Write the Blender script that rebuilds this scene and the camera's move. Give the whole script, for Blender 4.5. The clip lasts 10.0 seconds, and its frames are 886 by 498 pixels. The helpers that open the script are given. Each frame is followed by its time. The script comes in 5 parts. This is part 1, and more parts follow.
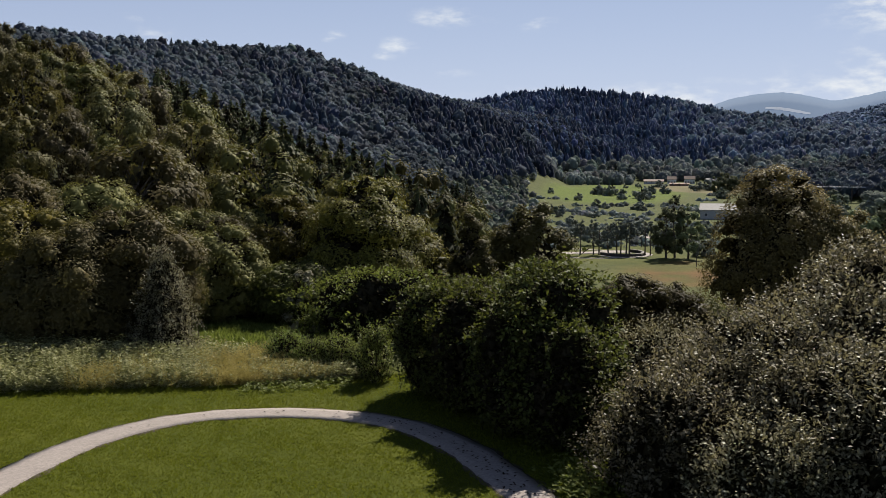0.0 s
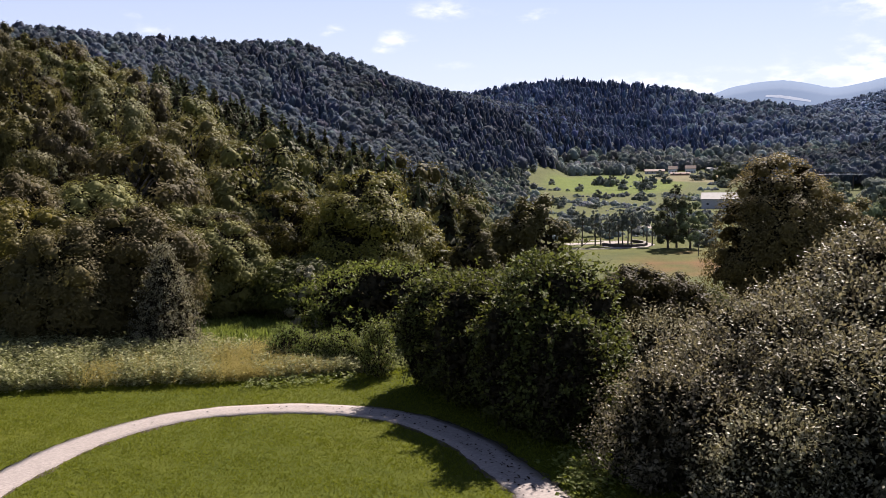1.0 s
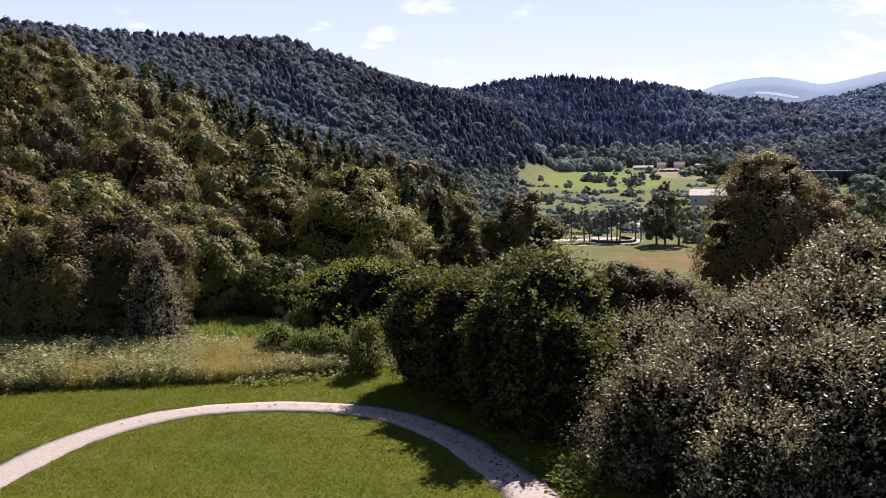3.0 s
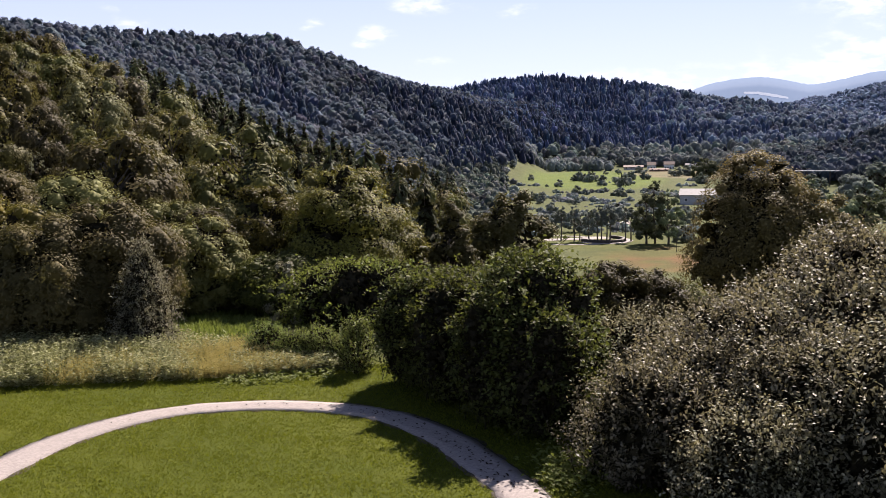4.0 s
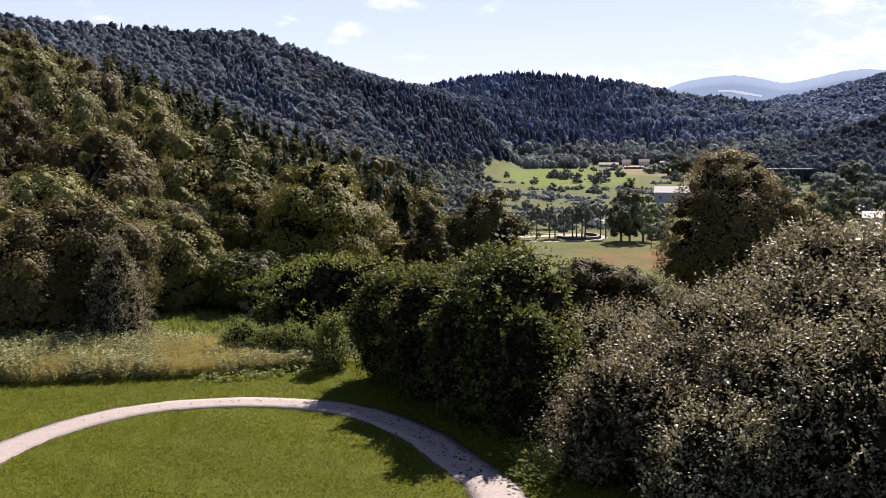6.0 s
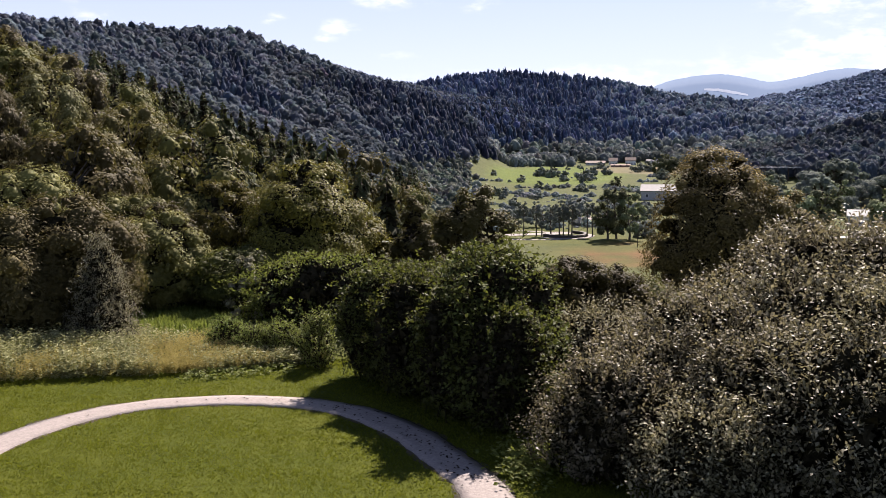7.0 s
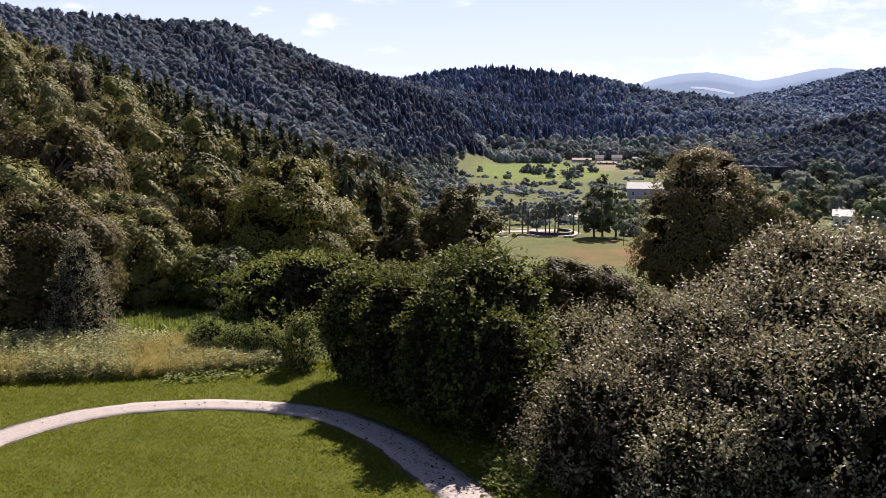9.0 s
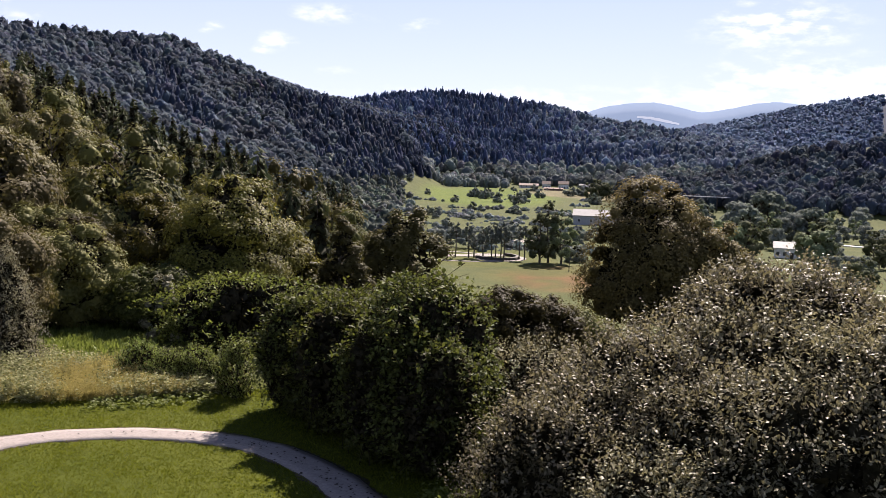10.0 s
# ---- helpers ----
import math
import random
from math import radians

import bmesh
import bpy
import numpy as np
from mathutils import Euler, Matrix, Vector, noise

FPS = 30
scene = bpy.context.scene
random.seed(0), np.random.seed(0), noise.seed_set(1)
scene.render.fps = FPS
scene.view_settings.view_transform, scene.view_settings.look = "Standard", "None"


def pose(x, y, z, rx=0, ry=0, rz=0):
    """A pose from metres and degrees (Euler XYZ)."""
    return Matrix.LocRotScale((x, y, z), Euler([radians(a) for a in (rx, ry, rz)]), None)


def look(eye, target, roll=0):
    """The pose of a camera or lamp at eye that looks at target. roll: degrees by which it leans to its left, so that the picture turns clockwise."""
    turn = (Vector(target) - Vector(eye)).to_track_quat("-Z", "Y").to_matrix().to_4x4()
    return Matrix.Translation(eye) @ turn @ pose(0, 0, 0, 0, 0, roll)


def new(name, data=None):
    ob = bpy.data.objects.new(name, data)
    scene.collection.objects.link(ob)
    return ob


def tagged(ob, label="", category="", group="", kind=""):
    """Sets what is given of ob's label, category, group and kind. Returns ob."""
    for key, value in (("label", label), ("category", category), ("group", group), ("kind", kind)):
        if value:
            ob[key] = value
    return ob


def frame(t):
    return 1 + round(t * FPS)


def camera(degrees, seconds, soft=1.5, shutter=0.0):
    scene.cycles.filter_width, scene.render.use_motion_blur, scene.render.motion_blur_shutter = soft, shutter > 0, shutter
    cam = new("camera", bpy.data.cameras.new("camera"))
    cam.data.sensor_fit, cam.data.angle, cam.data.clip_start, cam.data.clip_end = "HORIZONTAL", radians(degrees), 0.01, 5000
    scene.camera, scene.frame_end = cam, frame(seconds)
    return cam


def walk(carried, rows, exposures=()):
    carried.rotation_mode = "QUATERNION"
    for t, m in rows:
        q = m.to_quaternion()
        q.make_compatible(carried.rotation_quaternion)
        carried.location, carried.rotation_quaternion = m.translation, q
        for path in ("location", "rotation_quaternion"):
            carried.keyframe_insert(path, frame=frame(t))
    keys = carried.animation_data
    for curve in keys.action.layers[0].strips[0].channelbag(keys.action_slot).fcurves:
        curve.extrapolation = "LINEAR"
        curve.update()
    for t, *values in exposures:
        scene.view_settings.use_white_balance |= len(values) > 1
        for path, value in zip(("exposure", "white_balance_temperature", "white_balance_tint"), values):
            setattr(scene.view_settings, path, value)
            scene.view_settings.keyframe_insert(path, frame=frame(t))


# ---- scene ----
cam = camera(46.0, 10.0, soft=0.62)
ROWS = [
    (0, -0.07, 0.045, 11.112, 84.683, 0.03, -0.041),
    (0.5, -0.07, 0.15, 11.102, 84.467, 0.515, 0.056),
    (1, -0.045, 0.17, 11.114, 84.293, 0.838, -0.02),
    (1.5, 0.007, 0.17, 11.137, 84.185, 1.013, -0.107),
    (2, 0.008, 0.18, 11.158, 84.152, 0.983, -0.246),
    (2.5, -0.009, 0.205, 11.174, 84.116, 0.906, -0.412),
    (4, -0.045, 0.197, 11.176, 84.016, 0.627, -1.135),
    (4.5, -0.036, 0.143, 11.179, 83.987, 0.552, -1.439),
    (5, -0.02, 0.1, 11.199, 83.93, 0.459, -1.745),
    (5.5, 0.013, 0.08, 11.195, 83.886, 0.449, -2.078),
    (7, 0.025, 0.08, 11.174, 83.725, 0.328, -3.155),
    (7.5, 0.022, 0.09, 11.185, 83.68, 0.27, -3.439),
    (8, -0.001, 0.13, 11.192, 83.615, 0.162, -3.768),
    (8.5, -0.029, 0.3, 11.204, 83.531, 0.047, -4.102),
    (9, 0.045, 1.15, 11.34, 83.475, -0.25, -3.885),
    (9.5, 0.124, 2.05, 11.44, 83.525, -0.78, -3.568),
    (9.6, 0.14, 2.18, 11.44, 83.565, -0.77, -3.51),
    (9.7, 0.157, 2.29, 11.437, 83.685, -0.84, -3.72),
    (9.8, 0.175, 2.38, 11.43, 83.94, -1.05, -4.29),
    (9.9, 0.195, 2.455, 11.42, 84.26, -1.43, -5.3),
    (10, 0.214, 2.525, 11.4, 84.74, -1.95, -6.695),
]
EXPOSURES = [(0.0, 0.72, 6500, 8), (0.4, 0.98, 6500, 12), (1.0, 1.3, 6500, 17), (1.8, 1.42, 6500, 19), (10.0, 1.42, 6500, 19)]
walk(cam, [(t, pose(x, y, z, rx, ry, rz)) for t, x, y, z, rx, ry, rz in ROWS], EXPOSURES)

# ---------------------------------------------------------------- sky and sun
SUN_AZ, SUN_EL = 24.0, 42.5            # degrees clockwise from +y, and above the horizon
world = bpy.data.worlds.new("sky")
scene.world = world
world.use_nodes = True
wn, wl = world.node_tree.nodes, world.node_tree.links
wn.clear()
sky = wn.new("ShaderNodeTexSky")
sky.sky_type, sky.sun_disc = "NISHITA", False
sky.sun_elevation, sky.sun_rotation = radians(SUN_EL), radians(SUN_AZ)
sky.altitude, sky.air_density, sky.dust_density, sky.ozone_density = 1500, 0.7, 0.5, 2.0
background = wn.new("ShaderNodeBackground")
background.inputs["Strength"].default_value = 0.05
wout = wn.new("ShaderNodeOutputWorld")
wtc = wn.new("ShaderNodeTexCoord")


def wmath(op, a, b=0.0, c=0.0):
    n = wn.new("ShaderNodeMath")
    n.operation = op
    for k, v in enumerate((a, b, c)):
        if isinstance(v, bpy.types.NodeSocket):
            wl.new(v, n.inputs[k])
        else:
            n.inputs[k].default_value = v
    return n.outputs[0]


split = wn.new("ShaderNodeSeparateXYZ")
wl.new(wtc.outputs["Generated"], split.inputs[0])
azimuth = wmath("ARCTAN2", split.outputs[0], split.outputs[1])
height = wmath("ARCSINE", split.outputs[2])
puffs = wn.new("ShaderNodeTexNoise")
puffs.inputs["Scale"].default_value, puffs.inputs["Detail"].default_value, puffs.inputs["Roughness"].default_value = 38.0, 5.0, 0.55
stretch = wn.new("ShaderNodeMapping")
stretch.inputs["Scale"].default_value = (1.0, 1.0, 2.6)
wl.new(wtc.outputs["Generated"], stretch.inputs[0])
wl.new(stretch.outputs[0], puffs.inputs["Vector"])
# small fair-weather clouds: azimuth, height, half width, half height (degrees), density
CLOUDS = [(-15.6, 6.9, 1.3, 0.28, 0.6), (-15.1, 6.1, 1.1, 0.30, 0.7), (-6.0, 6.2, 0.75, 0.35, 0.9), (-2.4, 5.7, 0.95, 0.42, 0.95), (0.2, 7.2, 1.8, 0.5, 0.9), (-3.2, 5.1, 0.5, 0.25, 0.7), (0.4, 4.2, 1.4, 0.3, 0.5), (5.2, 6.8, 1.3, 0.4, 0.7), (24.0, 7.2, 3.2, 1.0, 1.2), (26.0, 4.0, 6.0, 1.3, 1.0), (40.0, 9.0, 5.0, 1.5, 1.2), (-40.0, 10.0, 4.0, 1.2, 1.0), (12.0, 2.9, 9.0, 0.7, 0.8)]
total = 0.0
for az, el, wide_by, high_by, dense in CLOUDS:
    a = wmath("DIVIDE", wmath("SUBTRACT", azimuth, radians(az)), radians(wide_by))
    e = wmath("DIVIDE", wmath("SUBTRACT", height, radians(el)), radians(high_by))
    r2 = wmath("ADD", wmath("MULTIPLY", a, a), wmath("MULTIPLY", e, e))
    spot = wmath("MULTIPLY", wmath("POWER", 2.718, wmath("MULTIPLY", r2, -0.7)), dense)
    total = wmath("ADD", total, spot) if not isinstance(total, float) else spot
grain = wmath("MULTIPLY", wmath("SUBTRACT", puffs.outputs["Fac"], 0.30), 2.4)
thick = wn.new("ShaderNodeMapRange")
thick.interpolation_type = "SMOOTHSTEP"
thick.inputs["From Min"].default_value, thick.inputs["From Max"].default_value = 0.12, 0.95
thick.inputs["To Max"].default_value = 0.85
wl.new(wmath("MULTIPLY", total, grain), thick.inputs["Value"])
cloudy = wn.new("ShaderNodeMix")
cloudy.data_type = "RGBA"
wl.new(thick.outputs[0], cloudy.inputs[0])
cloudy.inputs[7].default_value = (10.6, 10.8, 11.1, 1.0)
# pale haze towards the horizon, all round
veil = wmath("POWER", 2.718, wmath("DIVIDE", wmath("MAXIMUM", height, 0.0), -radians(5.0)))
hazy = wn.new("ShaderNodeMix")
hazy.data_type = "RGBA"
toward = wmath("MULTIPLY_ADD", wmath("COSINE", wmath("SUBTRACT", azimuth, radians(SUN_AZ))), 0.37, 0.46)
wl.new(wmath("MULTIPLY", veil, toward), hazy.inputs[0])
thin = wn.new("ShaderNodeMix")
thin.data_type = "RGBA"
wl.new(wmath("MULTIPLY", wmath("POWER", 2.718, wmath("DIVIDE", wmath("MAXIMUM", height, 0.0), -radians(22.0))), 0.9), thin.inputs[0])
wl.new(sky.outputs[0], thin.inputs[6])
thin.inputs[7].default_value = (5.2, 5.95, 8.3, 1.0)
wl.new(thin.outputs[2], hazy.inputs[6])
hazy.inputs[7].default_value = (8.0, 8.75, 10.7, 1.0)
wl.new(hazy.outputs[2], cloudy.inputs[6])
wl.new(cloudy.outputs[2], background.inputs[0])
wl.new(background.outputs[0], wout.inputs[0])

sun_data = bpy.data.lights.new("sun", "SUN")
sun_data.energy, sun_data.angle, sun_data.color = 5.0, radians(0.5), (1.0, 0.92, 0.80)
sun = new("sun", sun_data)
sun_way = Vector((math.sin(radians(SUN_AZ)) * math.cos(radians(SUN_EL)), math.cos(radians(SUN_AZ)) * math.cos(radians(SUN_EL)), math.sin(radians(SUN_EL))))
sun.matrix_world = look(tuple(sun_way * 60), (0, 0, 0))


# ---------------------------------------------------------------- materials
def material(name):
    m = bpy.data.materials.new(name)
    m.use_nodes = True
    return m, m.node_tree.nodes, m.node_tree.links, m.node_tree.nodes["Principled BSDF"]


def mixer(nodes, links, fac, a, b, blend="MIX"):
    """A colour mix; fac, a and b are sockets or values."""
    n = nodes.new("ShaderNodeMix")
    n.data_type, n.blend_type = "RGBA", blend
    for key, value in ((0, fac), (6, a), (7, b)):
        if isinstance(value, bpy.types.NodeSocket):
            links.new(value, n.inputs[key])
        else:
            n.inputs[key].default_value = value if key == 0 else (*value, 1.0)
    return n.outputs[2]


def noise_fac(nodes, links, scale, detail=4.0, low=0.35, high=0.65, rough=0.6, coords="Object"):
    tc = nodes.new("ShaderNodeTexCoord")
    n = nodes.new("ShaderNodeTexNoise")
    n.inputs["Scale"].default_value, n.inputs["Detail"].default_value, n.inputs["Roughness"].default_value = scale, detail, rough
    links.new(tc.outputs[coords], n.inputs["Vector"])
    r = nodes.new("ShaderNodeMapRange")
    r.inputs["From Min"].default_value, r.inputs["From Max"].default_value = low, high
    links.new(n.outputs["Fac"], r.inputs["Value"])
    return r.outputs[0]


def bump(nodes, links, bsdf, height, strength, distance):
    b = nodes.new("ShaderNodeBump")
    b.inputs["Strength"].default_value, b.inputs["Distance"].default_value = strength, distance
    links.new(height, b.inputs["Height"])
    links.new(b.outputs[0], bsdf.inputs["Normal"])


def leaf_material(name, dark, light, through_colour, gloss=0.45, clear=0.35, spread=0.10, uneven=0.4, tinted=False):
    """Leaves: every leaf and every plant of its own tint, some light coming through."""
    m, n, l, p = material(name)
    geo = n.new("ShaderNodeNewGeometry")
    info = n.new("ShaderNodeObjectInfo")
    even = n.new("ShaderNodeMapRange")
    even.inputs["To Min"].default_value, even.inputs["To Max"].default_value = 0.5 - 0.5 * uneven, 0.5 + 0.5 * uneven
    l.new(geo.outputs["Random Per Island"], even.inputs["Value"])
    col = mixer(n, l, even.outputs[0], dark, light)
    hsv = n.new("ShaderNodeHueSaturation")
    rng = n.new("ShaderNodeMapRange")
    rng.inputs["To Min"].default_value, rng.inputs["To Max"].default_value = 0.5 - spread * 0.2, 0.5 + spread * 0.1
    l.new(info.outputs["Random"], rng.inputs["Value"])
    l.new(rng.outputs[0], hsv.inputs["Hue"])
    val = n.new("ShaderNodeMapRange")
    val.inputs["To Min"].default_value, val.inputs["To Max"].default_value = 1.0 - spread * 2.5, 1.0 + spread * 2.5
    l.new(info.outputs["Random"], val.inputs["Value"])
    l.new(val.outputs[0], hsv.inputs["Value"])
    if tinted:
        own_tint = n.new("ShaderNodeVertexColor")
        own_tint.layer_name = "tint"
        col = mixer(n, l, 1.0, col, own_tint.outputs[0], "MULTIPLY")
    l.new(col, hsv.inputs["Color"])
    l.new(hsv.outputs[0], p.inputs["Base Color"])
    p.inputs["Roughness"].default_value = gloss
    p.inputs["Specular IOR Level"].default_value = 0.22 if gloss < 0.4 else 0.06
    tr = n.new("ShaderNodeBsdfTranslucent")
    l.new(mixer(n, l, 0.6, hsv.outputs[0], through_colour), tr.inputs["Color"])
    mix = n.new("ShaderNodeMixShader")
    mix.inputs[0].default_value = clear
    l.new(p.outputs[0], mix.inputs[1])
    l.new(tr.outputs[0], mix.inputs[2])
    l.new(mix.outputs[0], n["Material Output"].inputs["Surface"])
    return m


def plain_material(name, a, b, scale, rough=0.8, relief=0.3, depth=0.02, metal=0.0):
    m, n, l, p = material(name)
    f = noise_fac(n, l, scale, 6.0)
    l.new(mixer(n, l, f, a, b), p.inputs["Base Color"])
    p.inputs["Roughness"].default_value, p.inputs["Metallic"].default_value = rough, metal
    bump(n, l, p, f, relief, depth)
    return m


LEAF_HAZEL = leaf_material("hazel_leaf", (0.014, 0.018, 0.006), (0.12, 0.136, 0.041), (0.26, 0.3, 0.05), gloss=0.6, clear=0.2, uneven=0.7)
# pale tint on whole leaves covers silvery undersides and painted sun glints
LEAF_BEAM = leaf_material("whitebeam_leaf", (0.03, 0.029, 0.014), (0.335, 0.305, 0.198), (0.31, 0.275, 0.13), gloss=0.42, clear=0.26, uneven=0.85)
LEAF_WILLOW = leaf_material("willow_leaf", (0.075, 0.074, 0.046), (0.36, 0.335, 0.225), (0.28, 0.26, 0.14), gloss=0.45, clear=0.26, uneven=0.55)
LEAF_LIME = leaf_material("lime_leaf", (0.022, 0.024, 0.007), (0.198, 0.176, 0.035), (0.23, 0.215, 0.028), gloss=0.5, clear=0.2, uneven=0.8)
LEAF_FRESH = leaf_material("fresh_leaf", (0.05, 0.066, 0.016), (0.21, 0.25, 0.065), (0.24, 0.29, 0.05), gloss=0.5, clear=0.3, uneven=0.7)
LEAF_OAK = leaf_material("rusty_leaf", (0.03, 0.026, 0.011), (0.225, 0.182, 0.068), (0.24, 0.185, 0.055), gloss=0.55, clear=0.28, uneven=0.85)
LEAF_WOOD = leaf_material("woodland_leaf", (0.038, 0.038, 0.014), (0.13, 0.122, 0.037), (0.15, 0.142, 0.03), gloss=0.6, clear=0.2, spread=0.22)
NEEDLE = leaf_material("spruce_needle", (0.026, 0.033, 0.016), (0.076, 0.086, 0.038), (0.085, 0.098, 0.035), gloss=0.65, clear=0.15, spread=0.15)
LEAF_OLIVE = leaf_material("olive_woodland_leaf", (0.0547, 0.0523, 0.0195), (0.17, 0.155, 0.0535), (0.195, 0.18, 0.0438), gloss=0.6, clear=0.2, spread=0.22)
LEAF_GREYISH = leaf_material("grey_woodland_leaf", (0.043, 0.041, 0.02), (0.15, 0.136, 0.062), (0.16, 0.145, 0.045), gloss=0.6, clear=0.2, spread=0.22)
# far foliage: distance haze is mixed into these leaf colours as blue
LEAF_FAR = leaf_material("hazed_broadleaf_foliage", (0.06, 0.075, 0.1), (0.112, 0.133, 0.162), (0.098, 0.117, 0.14), gloss=0.9, clear=0.5, uneven=0.25, tinted=True)
NEEDLE_FAR = leaf_material("hazed_conifer_foliage", (0.032, 0.043, 0.07), (0.042, 0.055, 0.086), (0.042, 0.055, 0.086), gloss=0.9, clear=0.3, uneven=0.3, tinted=True)
NEEDLE_HILL = leaf_material("hazed_hill_shade_conifers", (0.06, 0.083, 0.15), (0.072, 0.097, 0.17), (0.07, 0.094, 0.16), gloss=0.9, clear=0.3, uneven=0.3, tinted=True)
HILL_FAR = leaf_material("hazed_hill_lit_foliage", (0.12, 0.152, 0.21), (0.165, 0.2, 0.262), (0.155, 0.19, 0.245), gloss=0.9, clear=0.5, uneven=0.25, tinted=True)
LEAF_BANK = leaf_material("hazed_bank_foliage", (0.03, 0.042, 0.062), (0.072, 0.092, 0.108), (0.06, 0.075, 0.08), gloss=0.9, clear=0.3, tinted=True)
SLOPE_FAR = leaf_material("hazed_slope_foliage", (0.13, 0.168, 0.275), (0.15, 0.19, 0.305), (0.16, 0.2, 0.31), gloss=0.9, clear=0.5, tinted=True)
WILLOW_FAR = leaf_material("hazed_willow_foliage", (0.1, 0.12, 0.125), (0.24, 0.27, 0.28), (0.17, 0.195, 0.17), gloss=0.8, clear=0.35, tinted=True)
EDGE_FAR = leaf_material("far_edge_foliage", (0.055, 0.072, 0.066), (0.165, 0.19, 0.168), (0.13, 0.15, 0.11), gloss=0.9, clear=0.2, uneven=0.8, tinted=True)
LEAF_SCRUB = leaf_material("valley_scrub_foliage", (0.0975, 0.114, 0.101), (0.247, 0.276, 0.247), (0.195, 0.221, 0.169), gloss=0.8, clear=0.35)
LEAF_EDGE = leaf_material("meadow_edge_foliage", (0.065, 0.0858, 0.0728), (0.195, 0.227, 0.182), (0.169, 0.195, 0.13), gloss=0.9, clear=0.2, uneven=0.8)
LEAF_VALLEY = leaf_material("valley_tree_foliage", (0.054, 0.0702, 0.0405), (0.169, 0.196, 0.101), (0.162, 0.189, 0.081), gloss=0.8, clear=0.2, spread=0.2)
HERB = leaf_material("herb_leaf", (0.075, 0.088, 0.03), (0.47, 0.49, 0.25), (0.34, 0.36, 0.1), gloss=0.45, clear=0.25, uneven=1.0)
HERB_DRY = leaf_material("dry_grass_stalk", (0.15, 0.135, 0.036), (0.52, 0.44, 0.15), (0.42, 0.37, 0.12), gloss=0.6, clear=0.4)
GRASS = leaf_material("lawn_blade", (0.062, 0.075, 0.008), (0.138, 0.152, 0.019), (0.165, 0.19, 0.015), gloss=0.8, clear=0.45, uneven=0.45)
LITTER = leaf_material("fallen_leaf", (0.011, 0.00825, 0.0066), (0.0385, 0.0275, 0.01925), (0.033, 0.022, 0.011), gloss=0.7, clear=0.05)
# near-black: colours thin twigs, and chips that imitate shade inside crowns
TWIG_AND_SHADE = plain_material("twigs_and_crown_shade", (0.014, 0.013, 0.008), (0.042, 0.036, 0.022), 3.0, 1.0, 0.6, 0.05)
TWIG_AND_SHADE.node_tree.nodes["Principled BSDF"].inputs["Specular IOR Level"].default_value = 0.0
BARK = plain_material("bark", (0.045, 0.035, 0.026), (0.13, 0.11, 0.09), 6.0, 0.9, 0.8, 0.04)
GRAVEL = plain_material("pale_gravel", (0.198, 0.1678, 0.1568), (0.275, 0.2365, 0.22), 9.0, 0.9, 0.5, 0.02)


# ---------------------------------------------------------------- mesh helpers
def mesh_of(name, verts, faces, mats=(), smooth=False):
    """A mesh out of arrays: verts (n, 3), and faces (m, 3) or (m, 4) or a list of such arrays."""
    verts = np.asarray(verts, dtype=np.float32)
    blocks = faces if isinstance(faces, list) else [faces]
    blocks = [np.asarray(b, dtype=np.int32) for b in blocks if len(b)]
    me = bpy.data.meshes.new(name)
    loops = np.concatenate([b.ravel() for b in blocks])
    sizes = np.concatenate([np.full(len(b), b.shape[1], dtype=np.int32) for b in blocks])
    starts = np.concatenate([[0], np.cumsum(sizes)[:-1]]).astype(np.int32)
    me.vertices.add(len(verts))
    me.vertices.foreach_set("co", verts.ravel())
    me.loops.add(len(loops))
    me.loops.foreach_set("vertex_index", loops)
    me.polygons.add(len(sizes))
    me.polygons.foreach_set("loop_start", starts)
    me.update(calc_edges=True)
    me.polygons.foreach_set("use_smooth", np.full(len(sizes), smooth, dtype=bool))
    for m in mats:
        me.materials.append(m)
    return me


def part(name, me, parent, label=""):
    ob = new(name, me)
    ob.parent = parent
    return tagged(ob, label)


def unit(v):
    return v / np.maximum(np.linalg.norm(v, axis=-1, keepdims=True), 1e-9)


def leaf_cards(rng, pos, normal, length, width, fold=0.12, axis=None):
    """Leaves folded along the midrib: two triangles each. Returns verts and faces."""
    n = len(pos)
    a = unit(np.cross(normal, rng.normal(size=(n, 3))) if axis is None else axis)
    b = unit(np.cross(normal, a))
    L = (length * rng.uniform(0.65, 1.25, n))[:, None]
    W = (width * rng.uniform(0.7, 1.2, n))[:, None] * 0.5
    mid = pos + a * L * 0.05
    v = np.stack([pos - a * L * 0.5, mid + b * W + normal * fold * L, pos + a * L * 0.5, mid - b * W + normal * fold * L], 1).reshape(-1, 3)
    k = np.arange(n)[:, None] * 4
    return v, np.concatenate([k + [0, 1, 2], k + [0, 2, 3]], 1).reshape(-1, 3)


def leaf_chips(rng, pos, normal, size):
    """Sprays of leaves too small to shape: one uneven triangle each."""
    n = len(pos)
    a = unit(np.cross(normal, rng.normal(size=(n, 3))))
    b = unit(np.cross(normal, a))
    size = (size * rng.uniform(0.7, 1.3, n))[:, None]
    v = np.stack([pos + a * size * 0.6, pos - a * size * 0.3 + b * size * rng.uniform(0.35, 0.65, (n, 1)), pos - a * size * 0.3 - b * size * rng.uniform(0.35, 0.65, (n, 1))], 1)
    return v.reshape(-1, 3), np.arange(n * 3).reshape(-1, 3)


LOBE = (0.06, 0.36, 0.7, 0.93), (0.6, 1.0, 0.9, 0.44)
CONE = (0.0, 0.3, 0.6, 0.86), (1.0, 0.86, 0.58, 0.24)


